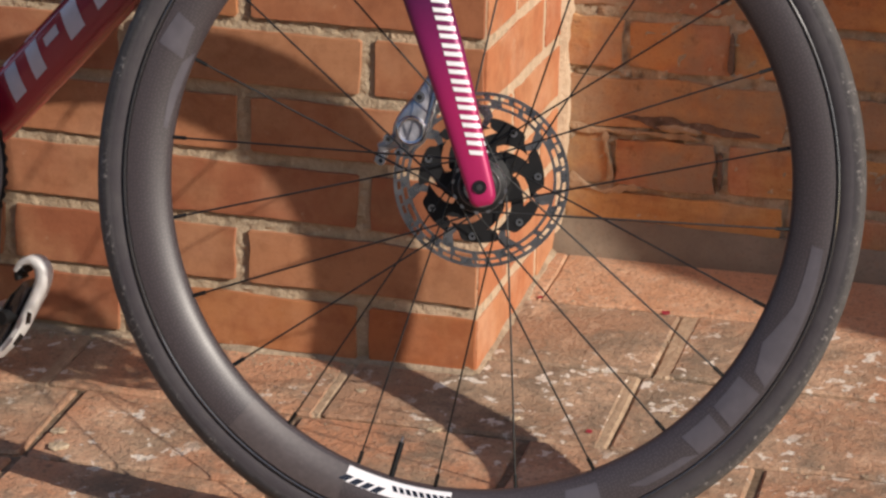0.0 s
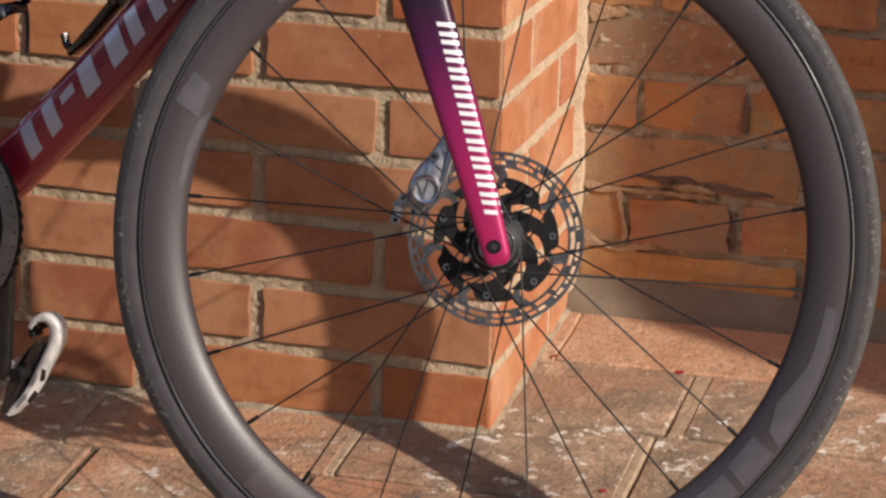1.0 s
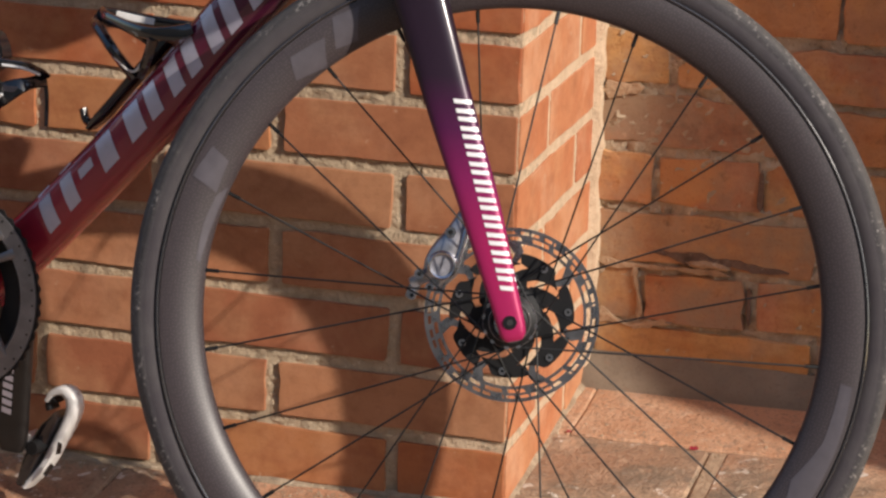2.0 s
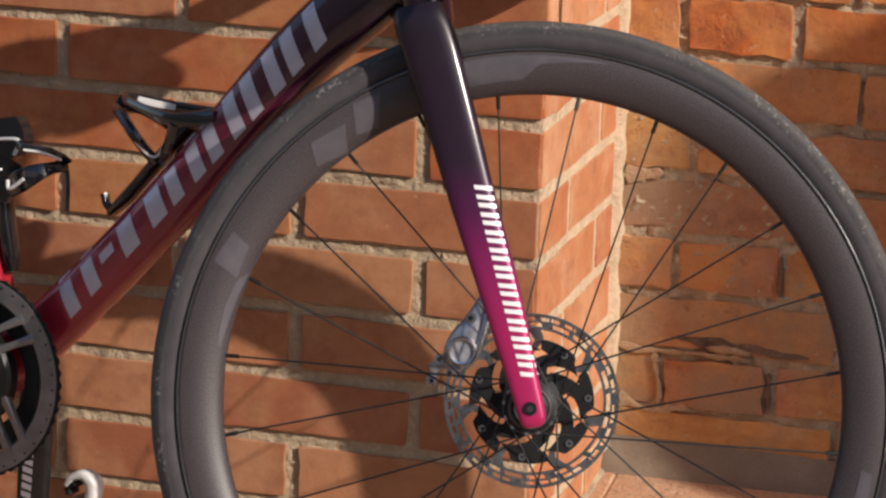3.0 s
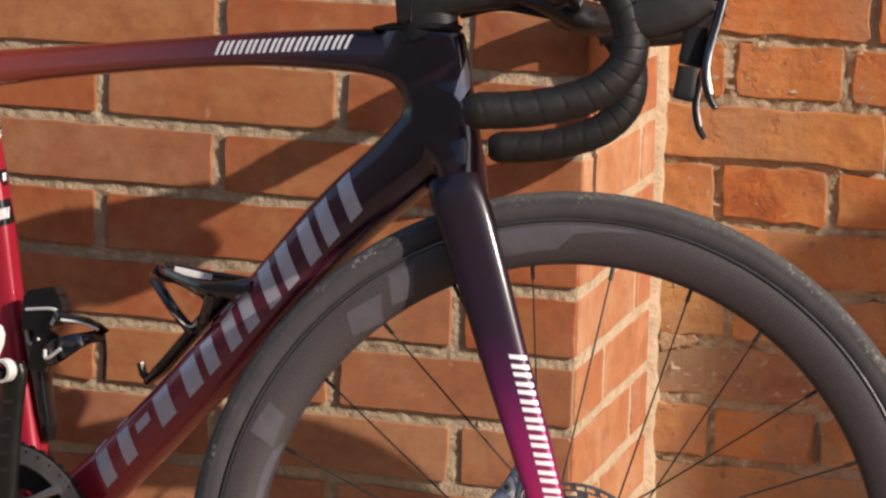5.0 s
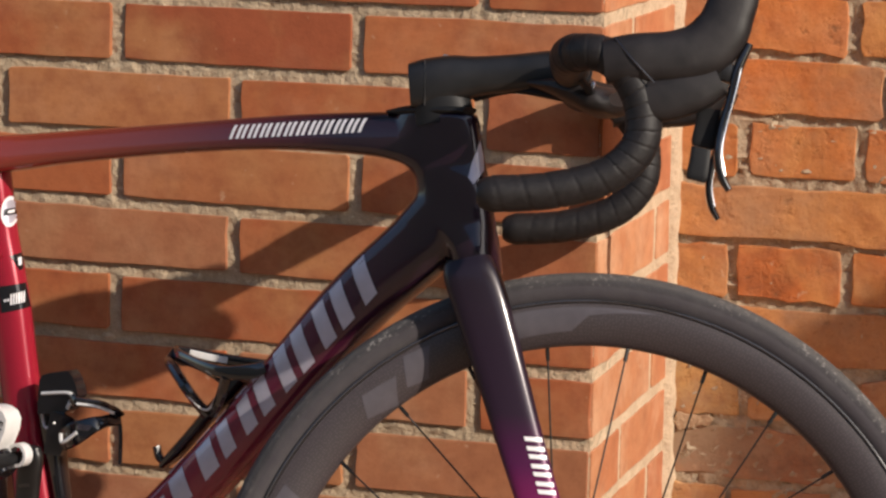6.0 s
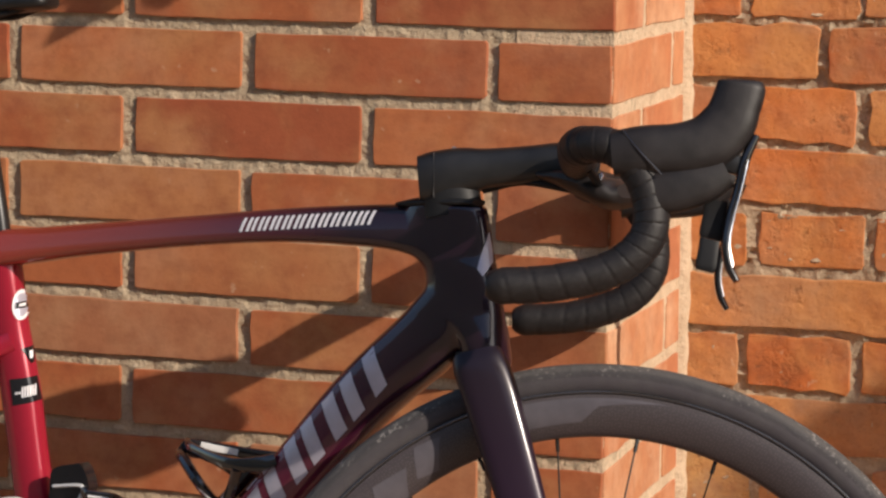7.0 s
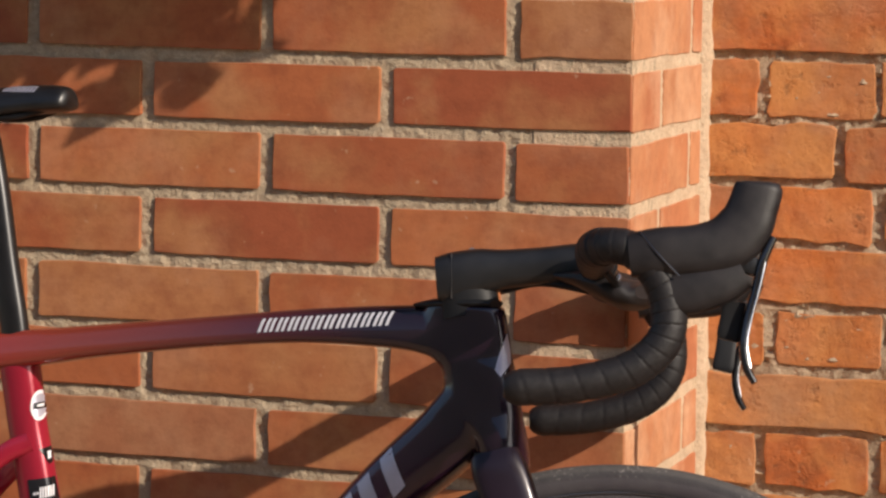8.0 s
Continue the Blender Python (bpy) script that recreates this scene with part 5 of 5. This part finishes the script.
spart("stem_seam", loft([(-0.1610, 0, 0.4900, 0.0006, 0.0205), (-0.1615, 0, 0.512, 0.0006, 0.0207), (-0.1625, 0, 0.531, 0.0006, 0.0190)], 8, 12), RING_GREY, stem)
spart("stem_bolt", disc(0.0034, -0.004, 0.004, (-0.1447, 0.5352), 12), STEEL, stem)
handlebar = spart("handlebar", rod((-0.028, -0.10, 0.523), (-0.028, 0.10, 0.523), 0.0155, 24), BLACK_SATIN, label="black drop handlebar with ribbed tape")


def bar_half(s):
    sag = -0.004 if s > 0 else 0.0
    path = [(-0.029, s * 0.055, 0.523), (-0.029, s * 0.11, 0.523), (-0.026, s * 0.165, 0.523), (-0.012, s * 0.196, 0.523), (0.008, s * 0.203, 0.518), (0.028, s * 0.204, 0.498), (0.038, s * 0.204, 0.470),
            (0.034, s * 0.205, 0.442 + sag), (0.008, s * 0.206, 0.418 + 1.5 * sag), (-0.040, s * 0.208, 0.404 + 1.8 * sag), (-0.098, s * 0.210, 0.399 + 1.8 * sag)]

    def wraps(t, turn):
        k = (t * 25.0 + s * turn) % 1.0
        return (0.0156 - 0.0007 * math.exp(-(min(k, 1 - k) / 0.045) ** 2) + 0.00025 * k) * (1.0 if t < 0.975 else math.sqrt(max(0.2, 1 - 0.62 * ((t - 0.975) / 0.025) ** 2))) + 0.0012 * (t < 0.25)
    spart("bar_tape", tube(path, 0.0155, 330, 24, radii=wraps), TAPE, handlebar, "black wrapped bar tape")
    spart("bar_plug", rod((-0.090, s * 0.210, 0.399 + 1.8 * sag), (-0.0985, s * 0.210, 0.399 + 1.8 * sag), 0.0085, 18), BLACK_GLOSS, handlebar)
    hood = spart("brake_hood", loft([(0.004, s * 0.204, 0.514, 0.019, 0.016), (0.030, s * 0.205, 0.517, 0.0215, 0.0185), (0.060, s * 0.205, 0.519, 0.0225, 0.0185), (0.085, s * 0.205, 0.526, 0.0245, 0.0175), (0.100, s * 0.205, 0.542, 0.0235, 0.0165),
                                     (0.106, s * 0.205, 0.557, 0.0215, 0.0155), (0.1095, s * 0.205, 0.569, 0.0210, 0.0145), (0.1108, s * 0.205, 0.5755, 0.0200, 0.0135), (0.1110, s * 0.205, 0.5785, 0.0150, 0.010)], 48, 24, 2.9), RUBBER, label="black rubber brake hood")
    lift = 0.021 if s > 0 else 0.0
    spart("hood_body", loft([(0.036, s * 0.205, 0.482 + lift, 0.018 - 0.3 * lift, 0.0135), (0.056, s * 0.205, 0.485 + lift, 0.0195 - 0.5 * lift, 0.0145), (0.082, s * 0.205, 0.493 + lift, 0.0180 - 0.5 * lift, 0.0140), (0.100, s * 0.205, 0.502 + lift, 0.014, 0.012)], 14, 20, 3.2), RUBBER, hood)
    spart("hood_seam", tube([(0.012, s * 0.205 - 0.0135, 0.5330), (0.026, s * 0.205 - 0.0190, 0.5160), (0.046, s * 0.205 - 0.0180, 0.4960)], 0.0010, 14, 6), BLACK_GLOSS, hood)
    lever = spart("brake_lever", loft([(0.124, s * 0.207, 0.532, 0.0034, 0.006), (0.1155, s * 0.208, 0.512, 0.0044, 0.007), (0.1105, s * 0.208, 0.488, 0.0042, 0.007), (0.1040, s * 0.209, 0.462, 0.0041, 0.007), (0.1012, s * 0.210, 0.440, 0.0040, 0.008), (0.1045, s * 0.211, 0.421, 0.0040, 0.008), (0.1110, s * 0.212, 0.409, 0.0030, 0.006)], 36, 16, 2.6), BLACK_GLOSS, label="glossy black brake lever with a bright edge")
    spart("lever_edge", tube([(0.1190, s * 0.207 - 0.006, 0.520), (0.1145, s * 0.208 - 0.0068, 0.495), (0.1065, s * 0.209 - 0.0066, 0.460), (0.1038, s * 0.210 - 0.0074, 0.440), (0.1072, s * 0.211 - 0.0074, 0.421)], 0.0007, 24, 6), SILVER, lever)
    spart("shift_paddle", loft([(0.0925, s * 0.203, 0.478, 0.010, 0.003), (0.0910, s * 0.201, 0.464, 0.0100, 0.003), (0.0890, s * 0.200, 0.450, 0.0105, 0.003), (0.0880, s * 0.200, 0.445, 0.009, 0.002)], 10, 14, 4.2), BLACK_MATT, lever)
    spart("lever_pivot", block((0.020, 0.014, 0.016), (0.106, s * 0.205, 0.508), 0.004, 2, (0, 20, 0)), BLACK_SATIN, lever)


bar_half(-1)
bar_half(1)
spart("clamp_band", turned([(0.0185, -0.004), (0.0185, 0.004), (0.016, 0.004), (0.016, -0.004)], 24), BLACK_SATIN, handlebar).matrix_basis = world_of(handlebar).inverted() @ STEER @ pose(-0.028, -0.05, 0.523)
spart("bar_bolt", block((0.0055, 0.005, 0.015), (-0.010, -0.060, 0.505), 0.0015, 1, (0, 15, 0)), SILVER, handlebar)
spart("bar_fairing", loft([(-0.062, -0.004, 0.5125, 0.003, 0.020), (-0.042, -0.012, 0.5090, 0.007, 0.030), (-0.022, -0.022, 0.5030, 0.011, 0.036), (-0.004, -0.032, 0.4970, 0.0135, 0.036), (0.010, -0.040, 0.4965, 0.0125, 0.032), (0.019, -0.046, 0.4990, 0.007, 0.024)], 24, 18, 2.6), RUBBER, handlebar, "black rubber cover over the hoses under the bar")
spart("brake_hose", tube([(-0.020, -0.09, 0.512), (-0.008, -0.05, 0.498), (-0.03, -0.02, 0.500), (-0.08, -0.006, 0.508), (-0.118, 0.0, 0.500)], 0.0040, 24, 8), BLACK_MATT, handlebar)


# ---- unseen helpers, added to shade the place or reflect into it ----
def shade_wall():
    # added blocker, sized so its shadow covers the lower old wall
    bm = block((0.24, 1.222, 2.08), (0, 0, 0.925), 0.006, 1)
    ob = new("wall_right", mesh_of(bm, "wall_right", OLD_MORTAR))
    ob.matrix_basis = pose(2.62, -0.291, 0)
    return tagged(ob, "unseen plain wall added beside the yard to shade the old wall", "wall", kind="structure")


shade_wall()
# added reflector: warms and brightens what the glossy black parts mirror
bounce_wall = new("wall_opposite", mesh_of(block((34, 0.3, 5.5), (0, 0, 2.6), 0.01, 1), "wall_opposite", RENDER_GREY))
bounce_wall.matrix_basis = pose(-3, -9.5, -0.3)
tagged(bounce_wall, "unseen pale wall added across the yard for reflections", "wall", kind="structure")


def vine():
    """An unseen climber over the top of the pier, hanging out in front of it, added for its leaf shadow."""
    t = new("climbing_plant")
    t.matrix_basis = pose(-0.35, -0.06, 1.60)
    tagged(t, "unseen leafy climber added to cast leaf shadows on the pier", "plant")
    base = Vector((-0.35, -0.06, 1.60))
    r = random.Random(11)
    for k in range(9):
        x = -0.45 + 0.1 * k
        path = [(x * 0.8, 0.03, 0.0), (x * 0.9, -0.02, 0.16 + 0.05 * (k % 3)), (x + 0.02, -0.16, 0.18 + 0.06 * (k % 2)), (x + 0.05, -0.25, 0.03), (x + 0.06, -0.27, -0.08)]
        part("stem", tube(path, 0.005, 20, 6, radii=lambda s, turn: 0.006 - 0.004 * s), BARK, t)
    bm = bmesh.new()
    for k in range(1700):
        # leaves set sunward of the wanted shadow outline on the pier
        x = r.uniform(-1.25, -0.385)
        low = 1.046 + 0.006 * math.sin(x * 31) - 0.020 * max(0.0, 1 - abs(x + 0.455) / 0.06)
        if x < -0.50 and k % 4 == 0:
            low -= 0.062 * max(0.0, math.sin(x * 47 - 0.4)) ** 2
        c = Vector((x, -0.099, low + abs(r.gauss(0.0, 0.22)))) + to_sun * r.uniform(0.50, 0.64)
        d = Vector((r.uniform(-1, 0.1), r.uniform(-0.5, 0.5), r.uniform(-0.9, 0.3))).normalized()
        n = Vector((r.uniform(-1, 1), r.uniform(-1, 1), r.uniform(-1, 1)))
        s = d.cross(n).normalized()
        ln, w = r.uniform(0.045, 0.085), r.uniform(0.012, 0.020)
        c -= base
        vs = [bm.verts.new(c + d * ln * a + s * w * b + n.normalized() * 0.004 * q) for a, b, q in ((0, 0, 0), (0.35, 1, 1), (0.7, 0.7, 1), (1, 0, 0), (0.7, -0.7, 1), (0.35, -1, 1))]
        bm.faces.new(vs)
    tagged(part("foliage", bm, LEAF, t), kind="stuff")


vine()


# ---- the single bricks and pavers ----
rnd = random.Random(5)
courses = int(WALL_TOP / COURSE)
for k in range(courses):
    z = 0.0542 + k * COURSE - BRICK_H / 2          # k = 0 is the lowest course
    dust = (0.45, 0.7, 0.95, 0.9, 0.6, 0.4, 0.25, 0.15)[k] if k < 8 else 0.06
    if k % 2 == 0:
        lay(wall_front, DUSTY_HALF if rnd.random() < dust else HALF, WALL @ pose(-HEADER / 2, 0, z), rnd, 0.0009)
        x = -HEADER - JOINT
    else:
        x = 0.0
    while x > -1.75:
        lay(wall_front, DUSTY if rnd.random() < dust else STRETCHER, WALL @ pose(x - (PITCH - JOINT) / 2, 0, z), rnd, 0.0009)
        x -= PITCH
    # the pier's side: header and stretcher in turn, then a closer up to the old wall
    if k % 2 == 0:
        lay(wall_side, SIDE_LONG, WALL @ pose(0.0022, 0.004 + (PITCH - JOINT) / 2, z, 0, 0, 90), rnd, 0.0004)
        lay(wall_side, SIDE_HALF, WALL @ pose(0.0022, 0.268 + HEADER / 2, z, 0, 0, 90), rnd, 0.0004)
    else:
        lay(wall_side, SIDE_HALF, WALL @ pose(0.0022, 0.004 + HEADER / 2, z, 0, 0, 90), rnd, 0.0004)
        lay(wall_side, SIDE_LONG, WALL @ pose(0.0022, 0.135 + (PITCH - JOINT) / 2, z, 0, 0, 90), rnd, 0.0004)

# the old wall: courses of headers and of stretchers in turn, each with the place of its first upright joint
FIRST_JOINTS = (0.085, 0.290, 0.101, 0.268, 0.1105, 0.297, 0.097, 0.282, 0.104, 0.262, 0.0955, 0.179, 0.091, 0.275, 0.106, 0.246, 0.088, 0.281, 0.099, 0.270, 0.094)
PITCH_BACK, BACK_H = 0.0692, 0.0585
OLD_LONG = [brick_mesh((0.2545, 0.06, BACK_H), 0.0023, 40 + k, OLD_BRICK) for k in range(7)]
OLD_SHORT = [brick_mesh((0.1155, 0.06, BACK_H), 0.0023, 50 + k, OLD_BRICK) for k in range(6)]
SMEARED_LONG = [brick_mesh((0.2525, 0.06, BACK_H - 0.003), 0.0021, 80 + k, SMEARED_BRICK) for k in range(5)]
SMEARED_SHORT = [brick_mesh((0.1135, 0.06, BACK_H - 0.003), 0.0021, 90 + k, SMEARED_BRICK) for k in range(6)]
for k, joint in enumerate(FIRST_JOINTS):
    z = 0.1370 + k * PITCH_BACK
    depth = -0.0046 if k < 7 else -0.0053
    step = 0.2660 if k % 2 else 0.1180 if k == 2 else 0.1275
    clean, dirty = (OLD_LONG, SMEARED_LONG) if k % 2 else (OLD_SHORT, SMEARED_SHORT)
    # courses in the shaded lower part get the smeared, shade-greyed bricks
    pieces = dirty if k < 3 else clean + dirty if k < 5 else clean
    cut = brick_mesh((joint - 0.0055 - 0.0310, 0.06, BACK_H), 0.0021, 300 + k, SMEARED_BRICK if k < 5 else OLD_BRICK)
    lay(wall_back, [cut], BACK_POSE @ pose(0.0754 + (joint + 0.0255) / 2, depth, z), rnd, 0.0022)
    x = joint
    while x < 2.35:
        lay(wall_back, pieces, BACK_POSE @ pose(0.0754 + x + step / 2, depth, z), rnd, 0.0026)
        x += step
# the lowest course, half buried in the mortar foot
x = 0.031
while x < 2.3:
    lay(wall_back, SMEARED_LONG, BACK_POSE @ pose(0.0754 + x + 0.127, -0.0060, 0.0700), rnd, 0.0026)
    x += 0.268

# worn pavers, in rows along the wall
def paver_mesh(size, seed, material):
    """A flat paver with ragged, worn edges, its top at z = 0."""
    rr = random.Random(seed)
    w, h = size[0] / 2, size[1] / 2
    xs = [-0.985, -0.6, -0.2, 0.2, 0.6, 0.985]
    ys = [-0.965, 0.0, 0.965]
    line = [(w * x, -h) for x in xs] + [(w, h * y) for y in ys] + [(-w * x, h) for x in xs] + [(-w, -h * y) for y in ys]
    line = [(x + rr.gauss(0, 0.0014), y + rr.gauss(0, 0.0011)) for x, y in line]
    top = [(x * (1 - 0.0028 / w), y * (1 - 0.0028 / h)) for x, y in line]
    bm = rings(bmesh.new(), [[Vector((x, y, -size[2])) for x, y in line], [Vector((x, y, -0.0026)) for x, y in line], [Vector((x, y, 0)) for x, y in top]])
    return mesh_of(bm, "paver", material, False)


# rows of pavers from the old wall outwards: far edge, near edge, one known joint, pitch, joint width
PAVER_ROWS = [(0.268, 0.1085, 0.318, 0.272, 0.0035), (0.1085, -0.056, 0.2125, 0.290, 0.019), (-0.056, -0.234, 0.192, 0.297, 0.012), (-0.234, -0.392, 0.350, 0.2367, 0.009)]
edge = -0.392
while edge > -1.95:
    PAVER_ROWS.append((edge, edge - 0.150, rnd.uniform(0, 0.27), 0.272, 0.008))
    edge -= 0.150
STRIPS = {gap: paver_mesh((gap + 0.004, y1 - y0 - 0.004, 0.02), 900 + k, JOINT_FILL) for k, (y1, y0, _, _, gap) in enumerate(PAVER_ROWS) if gap > 0.010}
for y1, y0, joint, pitch, gap in PAVER_ROWS:
    kinds = [paver_mesh((pitch - gap, y1 - y0 - 0.0045, 0.03), int(1000 * abs(y0)) + 40 * k, CLEAN_PAVER if y0 > 0.1 else PAVER) for k in range(5)]
    x = joint - pitch * int(2.2 / pitch)
    while x < 1.45:
        cx, cy = x + pitch / 2, (y0 + y1) / 2
        if gap > 0.010:
            strip = new("joint_mortar", STRIPS[gap])
            strip.parent = ground
            strip.matrix_basis = pose(x + (0.005 if gap > 0.015 else -0.005), cy, ground_level(x, cy) - 0.0009, math.degrees(0.088), -math.degrees(0.013), rnd.uniform(-0.8, 0.8))
        x += pitch
        if cx < -1.5 or cy > -0.10 and cx < -0.10:
            continue
        ob = new("paver", rnd.choice(kinds))
        ob.parent = ground
        flat = pose(cx, cy, ground_level(cx, cy) + rnd.uniform(-0.0012, 0.0012), math.degrees(0.088) + rnd.uniform(-0.25, 0.25), -math.degrees(0.013) + rnd.uniform(-0.2, 0.2), rnd.uniform(-0.5, 0.5))
        ob.matrix_basis = flat @ pose(0, 0, 0, 0, 0, 180 if rnd.random() < 0.5 else 0)


# crumbs of mortar on the paving
def chip(x, y, size, seed):
    rr = random.Random(seed)
    bm = bmesh.new()
    bmesh.ops.create_icosphere(bm, subdivisions=1, radius=1.0)
    for v in bm.verts:
        v.co = Vector((v.co.x * size * rr.uniform(0.8, 1.2), v.co.y * size * 0.7 * rr.uniform(0.8, 1.2), v.co.z * size * 0.22 * rr.uniform(0.8, 1.2)))
    ob = new("mortar_chip", mesh_of(bm, "mortar_chip", MORTAR, False))
    ob.matrix_basis = pose(x, y, ground_level(x, y) + size * 0.16, 3.5, 0, rr.uniform(-40, 40))
    return tagged(ob, "small pale crumb of mortar lying on the pavers", "rubble", group="crumbs on the paving")


for k, (x, y, size) in enumerate(((-0.344, -0.336, 0.010), (-0.331, -0.368, 0.014), (0.021, -0.238, 0.009), (0.089, -0.193, 0.010), (-0.077, -0.168, 0.007))):
    chip(x, y, size, k)

def petal(x, y, size, turn):
    bm = bmesh.new()
    rows = [[bm.verts.new((size * (u - 0.5) * (1.2 - 0.8 * abs(v - 0.4)), size * 0.8 * (v - 0.5), size * (0.35 * (u - 0.5) ** 2 + 0.12 * v + h))) for u in (0, 0.33, 0.67, 1)] for v in (0, 0.35, 0.7, 1) for h in (0,)]
    for p, q in zip(rows, rows[1:]):
        for i in range(3):
            bm.faces.new((p[i], p[i + 1], q[i + 1], q[i]))
    bmesh.ops.solidify(bm, geom=bm.faces[:], thickness=0.0004)
    ob = new("petal", mesh_of(bm, "petal", PETAL))
    ob.matrix_basis = pose(x, y, ground_level(x, y) + 0.0008, 4, 0, turn)
    return tagged(ob, "small fallen pink petal lying on the pavers", "petal", group="fallen petals")


for x, y, size, turn in ((0.1880, 0.1035, 0.009, 20), (0.1716, -0.2034, 0.007, 70), (0.0456, 0.1116, 0.006, -30)):
    petal(x, y, size, turn)

crumbs = bmesh.new()
for k in range(1500):
    along = rnd.random() < 0.55
    x = rnd.uniform(-1.0, 0.5)
    y = -0.11 - abs(rnd.gauss(0, 0.018)) if along and x < 0.03 else rnd.uniform(-0.75, 0.15)
    if x < 0.03 and y > -0.10:
        continue
    r0 = rnd.uniform(0.0007, 0.0022) * (1.9 if k % 17 == 0 else 1.0)
    z = ground_level(x, y)
    pts = [Vector((x + r0 * rnd.uniform(0.7, 1.3) * math.cos(a), y + r0 * rnd.uniform(0.7, 1.3) * math.sin(a), z - 0.0006)) for a in (0, 1.3, 2.5, 3.8, 5.0)]
    tip = crumbs.verts.new((x + r0 * 0.2, y, z + r0 * rnd.uniform(0.4, 0.9)))
    base = [crumbs.verts.new(p) for p in pts]
    for i in range(5):
        crumbs.faces.new((base[i], base[(i + 1) % 5], tip))
grit = new("grit", mesh_of(crumbs, "grit", FOOT_MORTAR, False))
tagged(grit, "loose grit and crumbs scattered over the pavers", "grit", kind="stuff")
